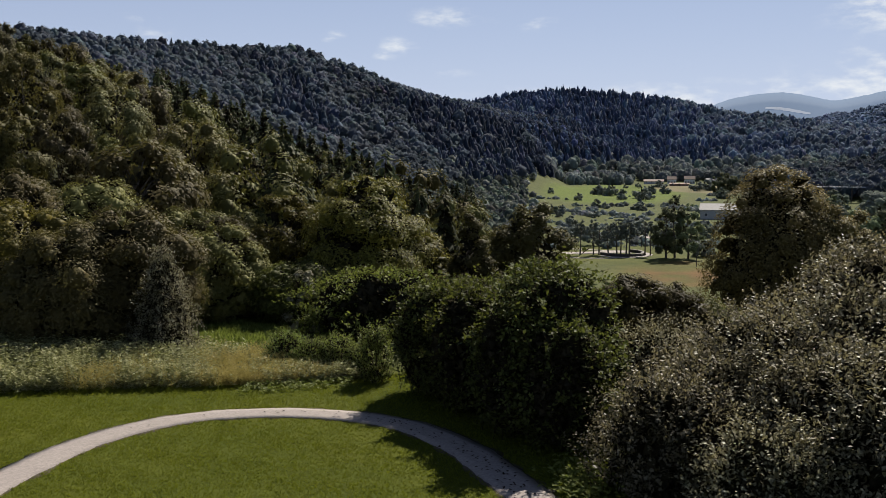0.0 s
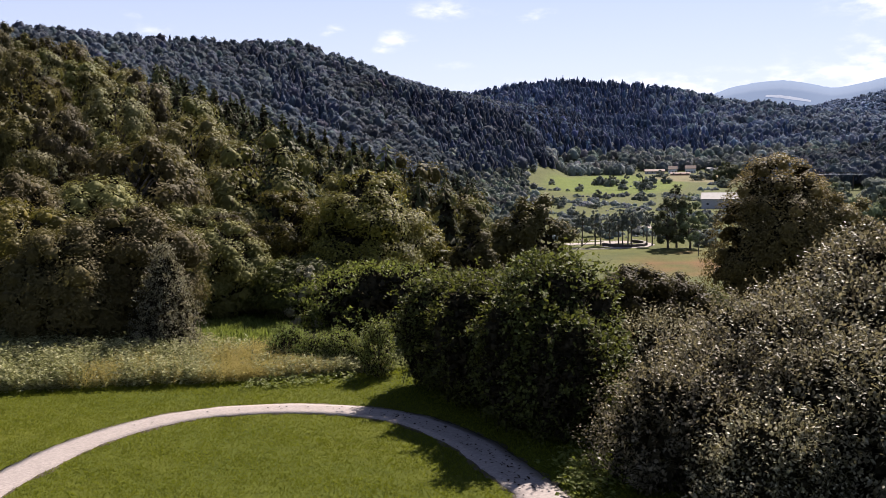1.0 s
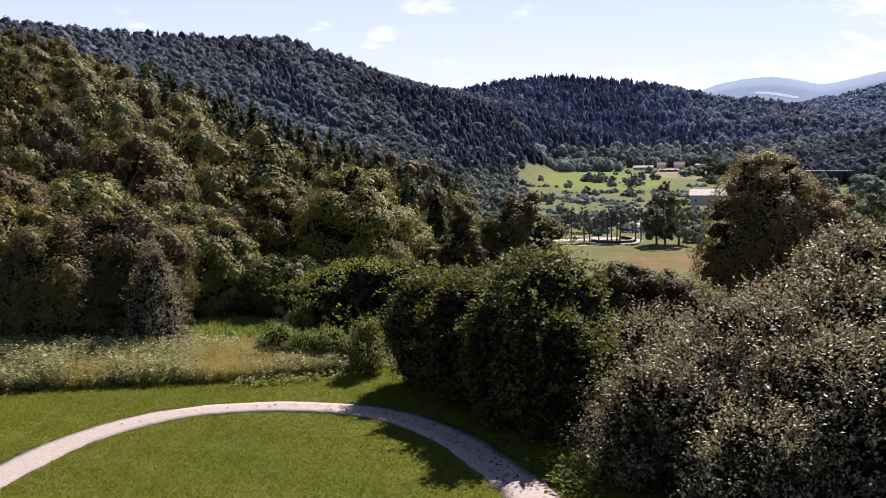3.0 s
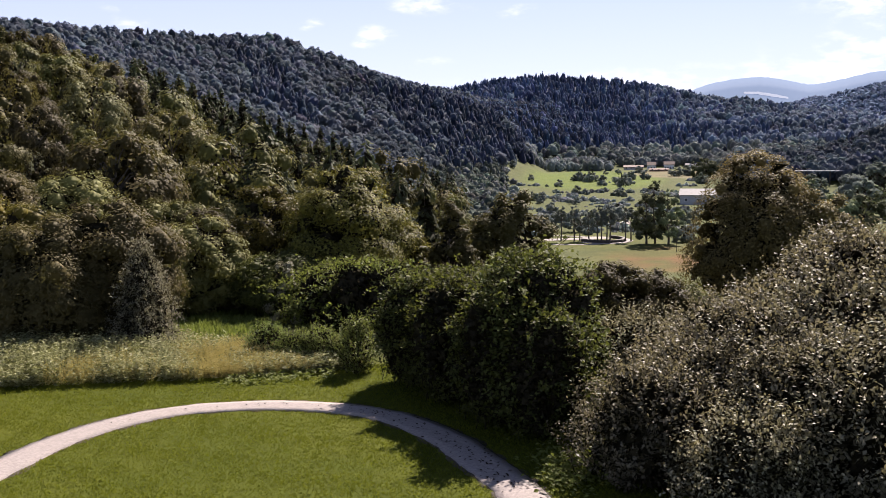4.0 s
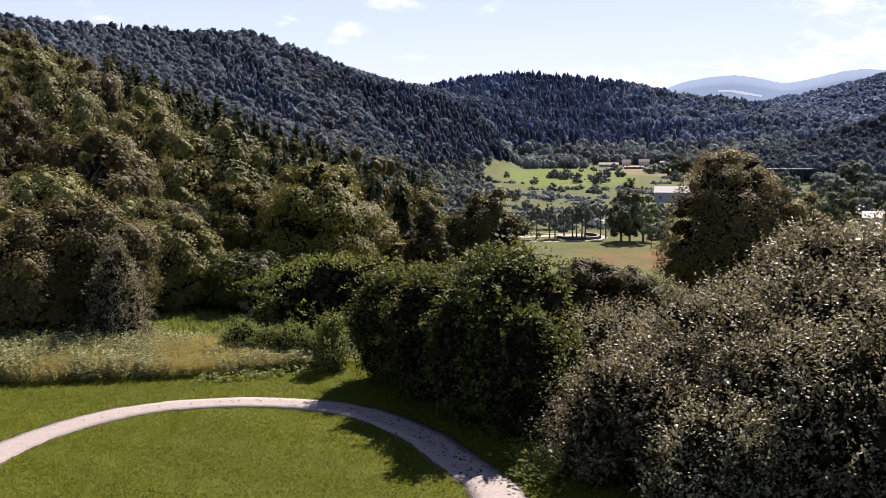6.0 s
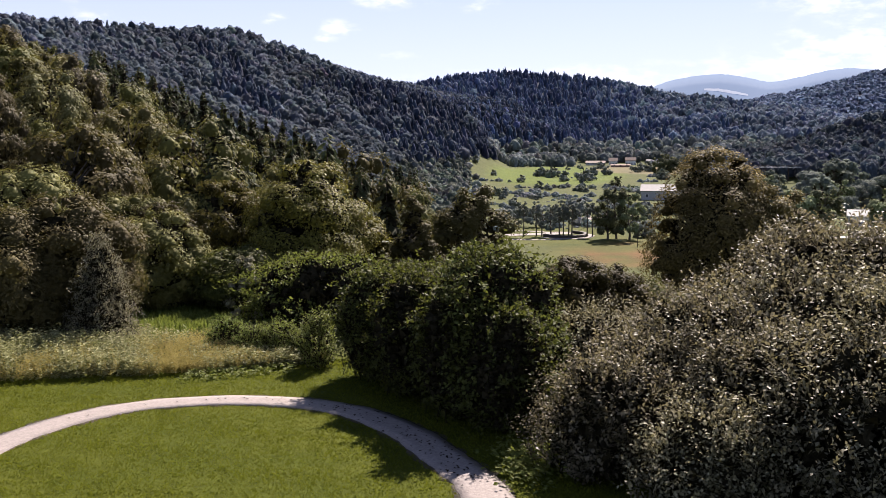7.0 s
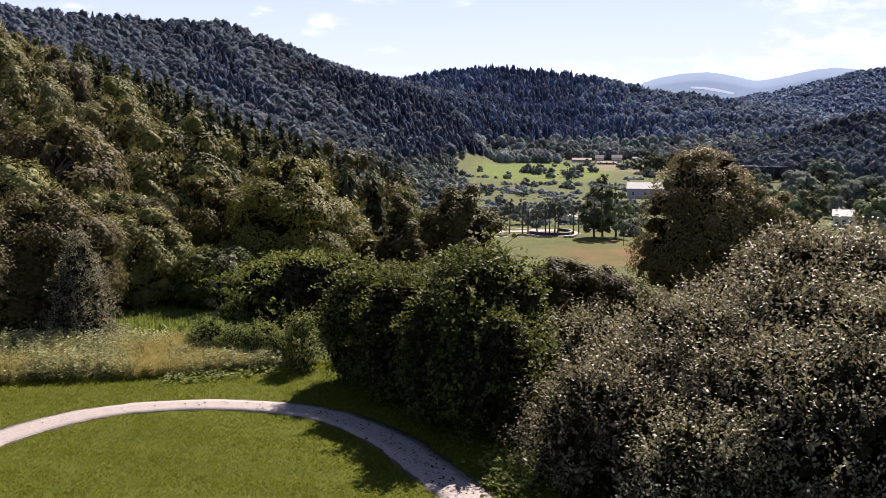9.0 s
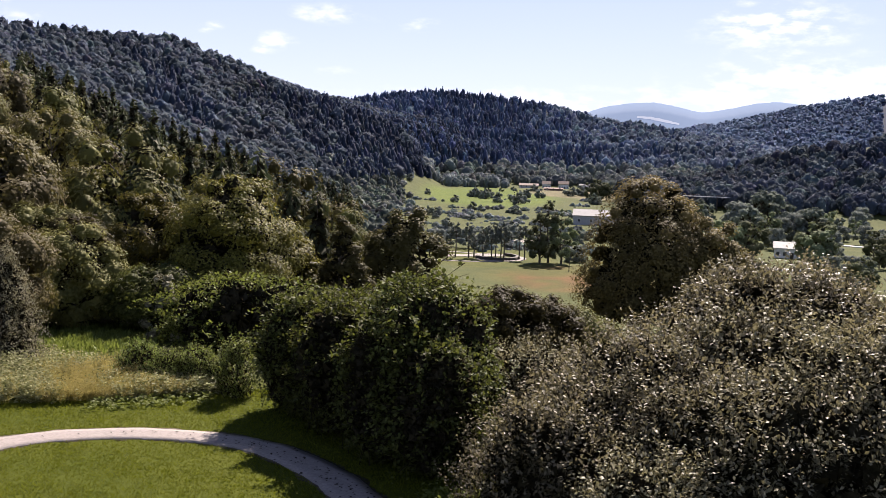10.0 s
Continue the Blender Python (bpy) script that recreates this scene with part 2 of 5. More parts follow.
def lumps(rng, foot, wide, high, form=LOBE, sides=6, lobed=0.16):
    """Uneven rounded masses of foliage, each closed at the top. foot (n, 3), wide and high (n)."""
    n, rings = len(foot), len(form[0])
    a = np.linspace(0, 2 * np.pi, sides, endpoint=False)[None, None, :] + rng.uniform(0, 6.28, (n, 1, 1)) + 0.4 * np.arange(rings)[None, :, None]
    z = np.array(form[0])[None, :, None] + rng.normal(0, 0.035, (n, rings, sides))
    f = rng.uniform(0, 6.28, (n, 1, 1, 3))
    r = np.array(form[1])[None, :, None] * (1 + lobed * np.sin(2 * a + f[..., 0] + 4 * z) + lobed * 0.8 * np.sin(3 * a - 5 * z + f[..., 1]) + rng.normal(0, lobed * 0.35, z.shape))
    w, h = wide[:, None, None], high[:, None, None]
    body = np.stack([np.cos(a) * r * w, np.sin(a) * r * w, z * h], -1).reshape(n, rings * sides, 3)
    tip = np.stack([rng.normal(0, 0.08, n) * wide, rng.normal(0, 0.08, n) * wide, high], 1)[:, None]
    v = np.concatenate([body, tip], 1) + foot[:, None]
    i, j = np.meshgrid(np.arange(rings - 1), np.arange(sides), indexing="ij")
    p, q = (i * sides + j).ravel(), (i * sides + (j + 1) % sides).ravel()
    e = (rings - 1) * sides + np.arange(sides)
    f1 = np.concatenate([np.stack([p, q, q + sides], 1), np.stack([p, q + sides, p + sides], 1), np.stack([e, np.roll(e, -1), np.full(sides, rings * sides)], 1)])
    return v.reshape(-1, 3), (f1[None] + (np.arange(n) * (rings * sides + 1))[:, None, None]).reshape(-1, 3)


def join(pieces):
    """Verts and faces (triangles) of several pieces as one."""
    vs, fs, k = [], [], 0
    for v, f in pieces:
        vs.append(v)
        fs.append(np.asarray(f) + k)
        k += len(v)
    return np.concatenate(vs), np.concatenate(fs)


def tube(points, radii, sides=6):
    """A tapered tube along points, as triangles."""
    pts = np.asarray(points, dtype=float)
    rad = np.asarray(radii, dtype=float)
    d = unit(np.gradient(pts, axis=0))
    ref = np.where(np.abs(d[:, 2:3]) > 0.9, [[1.0, 0, 0]], [[0, 0, 1.0]])
    u = unit(np.cross(d, ref))
    w = np.cross(d, u)
    ang = np.linspace(0, 2 * np.pi, sides, endpoint=False)
    v = pts[:, None] + rad[:, None, None] * (np.cos(ang)[None, :, None] * u[:, None] + np.sin(ang)[None, :, None] * w[:, None])
    f = []
    for i in range(len(pts) - 1):
        for j in range(sides):
            a, b = i * sides + j, i * sides + (j + 1) % sides
            f += [(a, b, b + sides), (a, b + sides, a + sides)]
    return v.reshape(-1, 3), np.array(f)


PROFILES = {
    "round": lambda h: np.sqrt(np.clip(1 - (2 * h - 1) ** 2, 0, 1)) * (1.05 - 0.15 * h),
    "dome": lambda h: np.sqrt(np.clip(1 - h ** 2.2, 0, 1)) * (0.9 + 0.1 * np.minimum(h * 4, 1)),
    "cone": lambda h: np.clip(1.05 - h, 0, 1) ** 0.75 * np.minimum(0.55 + h * 3, 1),
    "egg": lambda h: np.sqrt(np.clip(1 - (2 * h ** 0.8 - 1) ** 2, 0, 1)) * (1.1 - 0.3 * h),
}


def broadleaf_meshes(name, seed, height, radius, base, shape, leaves, leaf, clumps, trunk, mat, ragged=0.2, lay=(0.35, 0.55, 0.4, 0.24), limbs=False, shell=0.6, puffs_of=(0.16, 0.34), core=0.6, layer=0.2, fringe=1.0, chips=False, shade_chips=400, inner=None, body=0.8):
    """Trunk with limbs, and a crown of separate leaves round clumps of inner foliage. base: height of the crown's underside."""
    rng = np.random.default_rng(seed)
    prof = PROFILES[shape]
    tall = height - base
    h = rng.uniform(0.03, 0.98, clumps * 4)
    keep = rng.uniform(0, 1, len(h)) < prof(h) ** 0.8 + 0.1
    h = h[keep][:clumps]
    ang = rng.uniform(0, 2 * np.pi, len(h))
    lobes = 1 + ragged * np.sin(ang * 2 + rng.uniform(0, 6)) * 0.5 + ragged * np.sin(ang * 5 + h * 7 + rng.uniform(0, 6)) * 0.6
    out = rng.uniform(0.72, 0.98, len(h)) * lobes
    r = prof(h) * out * radius
    c = np.stack([np.cos(ang) * r, np.sin(ang) * r, base + h * tall], 1)
    size = radius * rng.uniform(*puffs_of, len(h)) * (0.6 + 0.6 * prof(h))
    # leaves, only on the outside of the puffs together
    squash = np.array([1.0, 1.0, 0.8])
    heart = np.array([0, 0, base + tall * 0.35])
    want = leaves * 5
    pick = rng.choice(len(h), want, p=size ** 2 / np.sum(size ** 2))
    d = unit(rng.normal(size=(want, 3)) + 0.55 * unit(c[pick] - heart) + [0, 0, 0.25])
    tip = c[pick] + d * (size[pick] * 0.9)[:, None] * squash
    free = np.ones(want, dtype=bool)
    for j in range(len(h)):
        free &= (((tip - c[j]) / squash) ** 2).sum(1) > (0.8 * size[j]) ** 2
    pick, d = pick[free][:leaves], d[free][:leaves]
    leaves = len(pick)
    shell = max(shell, body)
    rad = shell + (1 - shell) * rng.uniform(0, 1, leaves) ** 0.6 + 0.12 * np.abs(rng.normal(size=leaves)) * fringe
    pos = c[pick] + d * (rad * size[pick])[:, None] * squash
    low = pos[:, 2] < 0.1
    pos[low, 2] = rng.uniform(0.1, 0.5, low.sum())
    outward = unit(pos - heart)
    normal = unit(outward * lay[0] + d * lay[1] + [0, 0, lay[2]] + rng.normal(size=(leaves, 3)) * lay[3])
    pieces = [leaf_chips(rng, pos, normal, leaf) if chips else leaf_cards(rng, pos, normal, leaf, leaf * 0.62)]
    # larger leaves of the layer beneath
    k = int(leaves * layer)
    if k:
        pick = rng.choice(len(h), k, p=size ** 2 / np.sum(size ** 2))
        d = unit(rng.normal(size=(k, 3)))
        under = c[pick] + d * (size[pick] * rng.uniform(0.6, 0.85, k))[:, None] * squash
        under[:, 2] = np.maximum(under[:, 2], 0.1)
        nor = unit(unit(under - heart) * lay[0] + d * lay[1] + [0, 0, lay[2]] + rng.normal(size=(k, 3)) * lay[3] * 0.6)
        pieces.append(leaf_cards(rng, under, nor, leaf * 1.4, leaf * 1.1))
    pieces.append(lumps(rng, c - np.stack([0 * size, 0 * size, size * 0.8 * body], 1), size * body, size * 1.6 * body))
    green = sum(len(f) for _, f in pieces)
    # dark chips in the puffs and the middle, put there as shade between leaves
    k = int(shade_chips)
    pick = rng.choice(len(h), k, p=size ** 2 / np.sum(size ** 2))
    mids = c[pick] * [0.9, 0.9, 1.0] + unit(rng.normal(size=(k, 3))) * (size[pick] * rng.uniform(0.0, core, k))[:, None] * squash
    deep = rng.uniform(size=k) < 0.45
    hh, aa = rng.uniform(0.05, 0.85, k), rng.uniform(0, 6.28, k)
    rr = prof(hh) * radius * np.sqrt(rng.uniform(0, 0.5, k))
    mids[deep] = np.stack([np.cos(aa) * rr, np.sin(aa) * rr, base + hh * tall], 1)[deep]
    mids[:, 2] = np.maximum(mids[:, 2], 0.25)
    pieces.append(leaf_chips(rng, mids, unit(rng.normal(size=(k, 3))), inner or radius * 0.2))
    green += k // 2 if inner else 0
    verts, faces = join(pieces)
    crown = mesh_of(name + "_crown", verts, faces, [mat, TWIG_AND_SHADE], True)
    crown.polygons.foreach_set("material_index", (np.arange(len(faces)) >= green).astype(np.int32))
    # wood
    top = base + tall * 0.72
    zs = np.linspace(-0.6, top, 7)
    sway = np.cumsum(rng.normal(0, 0.03 * radius, (7, 2)), 0)
    stem = np.concatenate([sway - sway[0], zs[:, None]], 1)
    tubes = [tube(stem, trunk * np.linspace(1.25, 0.25, 7), 7)]
    for i in rng.choice(len(h), min(14, len(h)), replace=False):
        z0 = max(base * 0.6, min(top, c[i, 2] - r[i] * 0.7))
        start = np.array([np.interp(z0, zs, stem[:, 0]), np.interp(z0, zs, stem[:, 1]), z0])
        bow = (start + c[i]) / 2 + [0, 0, 0.1 * radius]
        tubes.append(tube([start, bow, c[i]], [trunk * 0.42, trunk * 0.26, trunk * 0.08], 5))
    if limbs:
        return [mesh_of(name + "_trunk", *tubes[0], [BARK], True), crown] + [mesh_of(name + "_limb", *t, [BARK], True) for t in tubes[1:]]
    return mesh_of(name + "_trunk", *join(tubes), [BARK], True), crown


def spruce_meshes(name, seed, height, radius, tiers, sprays=900):
    """A conifer: straight trunk, uneven tiers of boughs, and hanging sprays along every bough."""
    rng = np.random.default_rng(seed)
    stem = tube([(0, 0, -0.6), (0, 0, height * 0.5), (0, 0, height)], [height * 0.016, height * 0.01, 0.01], 6)
    count = tiers * 8
    up = (np.arange(count) + rng.uniform(-0.8, 0.8, count)) / count
    up = np.clip(0.03 + 0.95 * up, 0.02, 0.985)
    turn = rng.uniform(0, 2 * np.pi, count)
    long = radius * (1.03 - up) ** 0.8 * np.minimum(1, 0.6 + 3 * up) * rng.uniform(0.68, 1.18, count)
    k = rng.choice(count, sprays, p=(long + 0.2 * radius) / np.sum(long + 0.2 * radius))
    along = rng.uniform(0.12, 1.0, sprays) ** 0.6
    a = turn[k] + rng.normal(0, 0.16, sprays)
    out = np.stack([np.cos(a), np.sin(a), np.zeros(sprays)], 1)
    reach = long[k] * along
    z = up[k] * height - 0.28 * reach + 0.1 * reach * along - rng.uniform(0, 0.035, sprays) * height * along
    pos = out * reach[:, None] + np.stack([np.zeros(sprays), np.zeros(sprays), np.maximum(z, 0.1)], 1)
    nor = unit(out * 0.6 + [0, 0, 0.6] + rng.normal(size=(sprays, 3)) * 0.35)
    axis = out * 0.6 + rng.normal(size=(sprays, 3)) * 0.3 + [0, 0, -0.55]
    size = radius * (0.13 + 0.17 * (1 - up[k])) * (900 / sprays) ** 0.25
    # dark chips round the stem, imitating the shade under the boughs
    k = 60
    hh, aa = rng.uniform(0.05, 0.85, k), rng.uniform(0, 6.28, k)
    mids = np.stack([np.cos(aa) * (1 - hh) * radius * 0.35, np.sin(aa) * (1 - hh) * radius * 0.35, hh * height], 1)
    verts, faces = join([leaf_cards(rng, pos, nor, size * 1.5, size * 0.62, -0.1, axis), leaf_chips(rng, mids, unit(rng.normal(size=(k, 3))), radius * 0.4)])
    crown = mesh_of(name + "_crown", verts, faces, [NEEDLE, TWIG_AND_SHADE], True)
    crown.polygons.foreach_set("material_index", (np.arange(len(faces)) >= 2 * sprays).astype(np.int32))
    return mesh_of(name + "_trunk", *stem, [BARK], True), crown


def shoot_meshes(name, seed, height, radius, base, shape, shoots, per, leaf, length, mat, rise=0.8, ragged=0.2, trunk=0.09, limbs=12, spread=0.35, wide=0.6, droop=0.0, hull=0.72, shade_chips=1400):
    """A shrub or small tree of many leafy shoots: twigs that grow out of the crown, with leaves along them."""
    rng = np.random.default_rng(seed)
    prof, tall = PROFILES[shape], height - base
    h = rng.uniform(0.02, 0.97, shoots * 3)
    h = h[rng.uniform(size=len(h)) < prof(h) ** 0.7 + 0.12][:shoots]
    n = len(h)
    a = rng.uniform(0, 2 * np.pi, n)
    f = rng.uniform(0, 6.28, 4)
    lobes = 1 + ragged * (0.5 * np.sin(2 * a + f[0] + 3 * h) + 0.45 * np.sin(5 * a + 6 * h + f[1]) + 0.35 * np.sin(9 * a - 11 * h + f[2]) + 0.3 * np.sin(17 * h + 3 * a + f[3]))
    r = prof(h) * radius * lobes * np.where(rng.uniform(size=n) < 0.72, rng.uniform(0.8, 1.0, n), rng.uniform(0.4, 0.8, n))
    out = np.stack([np.cos(a), np.sin(a), np.zeros(n)], 1)
    foot = out * r[:, None] + np.stack([np.zeros(n), np.zeros(n), base + h * tall * (1 + 0.12 * (lobes - 1))], 1)
    way = unit(out * (0.35 + 0.65 * prof(h))[:, None] * 0.75 + [0, 0, rise] + rng.normal(size=(n, 3)) * spread)
    span = length * rng.uniform(0.5, 1.3, n)
    foot = foot - way * (span * 0.55)[:, None]
    foot[:, 2] = np.maximum(foot[:, 2], 0.08)
    # leaves along the shoots, larger at the foot
    k = np.repeat(np.arange(n), per)
    t = (np.tile(np.arange(per), n) + rng.uniform(0.2, 0.8, n * per)) / per
    side = unit(np.cross(way[k], rng.normal(size=(n * per, 3))))
    bend = np.stack([np.zeros(n * per), np.zeros(n * per), -droop * span[k] * t ** 2], 1)
    size = leaf * (1.12 - 0.45 * t)
    axis = unit(side + way[k] * 0.55 + [0, 0, 0.05])
    pos = foot[k] + way[k] * (span[k] * t)[:, None] + bend + axis * (size * 0.55)[:, None]
    pos[:, 2] = np.maximum(pos[:, 2], 0.1)
    nor = np.cross(axis, np.cross(way[k] * 0.4 + [0, 0, 0.7] + rng.normal(size=pos.shape) * 0.3, axis))
    pieces = [leaf_cards(rng, pos, unit(nor), size, size * wide, 0.1, axis)]
    green = len(pieces[0][1])
    # twigs: thin three-sided shoots
    u = unit(np.cross(way, rng.normal(size=(n, 3))))
    w = np.cross(way, u)
    thick = (0.012 + 0.006 * span / length)[:, None]
    tv = np.stack([foot + u * thick, foot - u * thick * 0.5 + w * thick, foot - u * thick * 0.5 - w * thick, foot + way * (span * 0.95)[:, None]], 1)
    q = np.arange(n)[:, None] * 4
    pieces.append((tv.reshape(-1, 3), np.concatenate([q + [0, 1, 3], q + [1, 2, 3], q + [2, 0, 3]], 1).reshape(-1, 3)))
    # near-black chips inside, passing for the shaded depth of the crown
    k = int(shade_chips)
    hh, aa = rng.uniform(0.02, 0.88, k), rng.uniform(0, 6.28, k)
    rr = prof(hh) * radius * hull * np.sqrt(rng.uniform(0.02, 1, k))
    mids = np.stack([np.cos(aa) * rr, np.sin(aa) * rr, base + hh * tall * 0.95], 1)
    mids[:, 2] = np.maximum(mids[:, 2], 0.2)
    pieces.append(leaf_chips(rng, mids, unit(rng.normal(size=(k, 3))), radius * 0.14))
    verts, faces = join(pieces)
    crown = mesh_of(name + "_crown", verts, faces, [mat, TWIG_AND_SHADE], True)
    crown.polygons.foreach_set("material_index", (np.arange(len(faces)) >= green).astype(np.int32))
    zs = np.linspace(-0.6, base + tall * 0.7, 6)
    sway = np.cumsum(rng.normal(0, 0.03 * radius, (6, 2)), 0)
    stem = np.concatenate([sway - sway[0], zs[:, None]], 1)
    out_meshes = [mesh_of(name + "_trunk", *tube(stem, trunk * np.linspace(1.25, 0.3, 6), 7), [BARK], True), crown]
    for i in rng.choice(n, min(limbs, n), replace=False):
        z0 = min(base + tall * 0.6, max(0.3, foot[i, 2] - r[i] * 0.9))
        start = np.array([np.interp(z0, zs, stem[:, 0]), np.interp(z0, zs, stem[:, 1]), z0])
        out_meshes.append(mesh_of(name + "_limb", *tube([start, (start + foot[i]) / 2 + [0, 0, 0.08 * radius], foot[i]], [trunk * 0.45, trunk * 0.28, trunk * 0.1], 5), [BARK], True))
    return out_meshes


def plant(name, meshes, x, y, label, category, group="", turn=0.0, size=1.0, z=None, tall=1.0):
    """A thing with a trunk and a crown, standing on the ground."""
    ob = new(name)
    ob.empty_display_size = 0.5
    ob.matrix_basis = Matrix.LocRotScale((x, y, ground(x, y) - 0.05 if z is None else z), Euler((0, 0, turn)), (size, size, size * tall))
    for k, me in enumerate(meshes):
        part(("trunk", "crown")[k] if k < 2 else "limb", me, ob)
    return tagged(ob, label, category, group)


# ---------------------------------------------------------------- lie of the land
def smooth(a, b, v):
    k = np.clip((np.asarray(v, dtype=float) - a) / (b - a), 0, 1)
    return k * k * (3 - 2 * k)


RIDGES = [  # half width, crest points (x, y, z)
    (340, [(-420, 560, 90), (-289, 746, 90), (-190, 931, 98), (-134, 991, 101), (-98, 1046, 85), (-56, 1099, 71), (2, 1200, 66), (58, 1299, 60)]),
    (95, [(-134, 990, 97), (-80, 958, 76), (-53, 900, 51), (-29, 850, 29), (-8, 800, 4)]),
    (100, [(-262, 790, 92), (-190, 760, 62), (-120, 720, 24), (-80, 690, 0)]),
    (150, [(-56, 1099, 66), (-10, 1040, 42), (40, 990, 12), (70, 955, -4)]),
    (390, [(-60, 1600, 60), (78, 1548, 87), (155, 1492, 96), (273, 1475, 89), (315, 1415, 74), (360, 1353, 60), (393, 1292, 52), (439, 1224, 41), (494, 1094, 21), (620, 1000, 5)]),
    (520, [(560, 2650, 36), (883, 2448, 84), (932, 2430, 98), (1015, 2396, 117), (1096, 2360, 141), (1163, 2328, 153), (1277, 2267, 173), (1600, 2150, 205)]),
    (130, [(150, 690, -9), (184, 640, -6), (228, 612, -4), (263, 590, -2), (300, 640, 8), (316, 622, 18), (336, 600, 25), (420, 560, 38), (700, 480, 60)]),
]


def wave(x, y, scale, seed):
    """Smooth uneven ground, about -1 to 1."""
    rng = np.random.default_rng(seed)
    s = 0
    for i in range(7):
        a, k = rng.uniform(0, 6.28), (0.6 + 0.35 * i) / scale * 6.28
        s = s + np.sin((x * np.cos(a) + y * np.sin(a)) * k + rng.uniform(0, 6.28)) / (1 + 0.5 * i)
    return s / 2.2


def land(x, y):
    """Height of the ground, for arrays."""
    x, y = np.asarray(x, dtype=float), np.asarray(y, dtype=float)
    ahead = y + 0.9 * np.maximum(x - 4, 0)
    floor = -17.4 * smooth(50, 250, ahead) + 8.5 * smooth(965, 1260, y)
    floor = floor + 30 * smooth(1500, 3500, y)
    # wooded hillside
    foot = -15 + 0.03 * np.clip(y, 40, 900)
    u = np.maximum(foot - x, 0)
    side = smooth(42, 110, y - 0.35 * (x + 20)) * (u * 0.52 * smooth(0, 30, u))
    side = np.minimum(side, 60 + 0.05 * u) * (1 - smooth(520, 720, y)) * (1 - 0.27 * smooth(200, 480, y))
    z = floor + side + 1.5 * wave(x, y, 90, 3) * smooth(80, 200, u + 0 * y)
    for half, pts in RIDGES:
        best = np.full(np.broadcast(x, y).shape, -1e9)
        for (x0, y0, z0), (x1, y1, z1) in zip(pts[:-1], pts[1:]):
            k = np.clip(((x - x0) * (x1 - x0) + (y - y0) * (y1 - y0)) / ((x1 - x0) ** 2 + (y1 - y0) ** 2), 0, 1)
            d = np.hypot(x - x0 - k * (x1 - x0), y - y0 - k * (y1 - y0)) / half
            crest = z0 + k * (z1 - z0)
            best = np.maximum(best, -18 + (crest + 18) * np.clip(1 - d, 0, 1) ** 1.1)
        lift = np.clip((best + 8) / 40, 0, 1)
        z = np.maximum(z, best + lift * (7 * wave(x, y, 230, 11) + 4 * wave(x, y, 90, 12)) * np.clip((110 - best) / 110, 0.25, 1))
    # the level valley floor
    vale = smooth(0, 45, x - 30 - 0.085 * (y - 480)) * (1 - smooth(955, 1090, y)) * (1 - smooth(-6, 10, x - 0.29 * y)) * smooth(250, 420, y)
    return z + (np.minimum(z, floor) - z) * vale


def ground(x, y):
    return float(land(x, y))


def graded(start, step, stop, growth):
    out = [start]
    while out[-1] < stop:
        out.append(out[-1] + step)
        step *= growth
    return out


xs = graded(0, 1.6, 4900, 1.035)
xs = np.array([-v for v in xs[:0:-1]] + xs)
ys = np.array([-v for v in graded(0, 6, 2500, 1.2)[:0:-1]] + list(np.arange(0, 60, 1.5)) + graded(60, 1.6, 4900, 1.022))
gx, gy = np.meshgrid(xs, ys)
gz = land(gx, gy)
nx = len(xs)
idx = (np.arange(len(ys) - 1)[:, None] * nx + np.arange(nx - 1)[None, :]).ravel()
ground_faces = np.stack([idx, idx + 1, idx + nx + 1, idx + nx], 1)


def cover(x, y, z):
    """Base colour of what grows on the ground, from the plan, with haze blue on far hills."""
    col = np.empty(x.shape + (3,))
    col[:] = (0.06, 0.073, 0.008)                                     # mown lawn
    def lay(mask, c):
        k = np.clip(mask, 0, 1)[..., None]
        col[:] = col * (1 - k) + np.array(c) * k
    lay(smooth(50, 56, y), (0.04125, 0.04675, 0.0154))                       # rough ground
    lay(smooth(0.0, 0.3, 1 - np.hypot((x + 13.2) / 5.0, (y - 65.5) / 8)), (0.092, 0.108, 0.026))  # small clearing
    lay(smooth(110, 180, y) * smooth(0, 25, x), (0.068, 0.08, 0.03))    # valley floor
    lay(smooth(0.1, 0.45, 1 - np.hypot((x - 66) / 34, (y - 246) / 40)), (0.08, 0.08, 0.025))  # dry field
    lay(smooth(0.1, 0.45, 1 - np.hypot((x - 66) / 34, (y - 246) / 40)) * smooth(-0.3, 0.5, wave(x, y, 22, 61)), (0.118, 0.072, 0.032))
    lay(smooth(0.0, 0.2, 1 - np.hypot((x - 47) / 24, (y - 292) / 30)), (0.07, 0.08, 0.022))
    lay(smooth(0.0, 0.3, 1 - np.hypot((x - 118 - 0.15 * (y - 720)) / 55, (y - 738) / 195)), (0.082, 0.114, 0.022))  # green meadow
    lay(smooth(0.0, 0.2, 1 - np.hypot((x - 205) / 48, (y - 800) / 105)), (0.13, 0.118, 0.07))  # bare plots
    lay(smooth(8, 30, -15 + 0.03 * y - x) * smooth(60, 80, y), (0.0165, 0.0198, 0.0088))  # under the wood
    lay(smooth(0, 8, z + 8) * smooth(560, 640, y), (0.035, 0.048, 0.072))  # hills, blued for haze
    lay(smooth(0.0, 0.3, 1 - np.hypot((x - 28) / 14, (y - 600) / 60)), (0.11, 0.088, 0.0825))  # ploughed field
    # farthest slopes: more blue in the ground colour for haze
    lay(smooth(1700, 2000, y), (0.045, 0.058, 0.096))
    return col


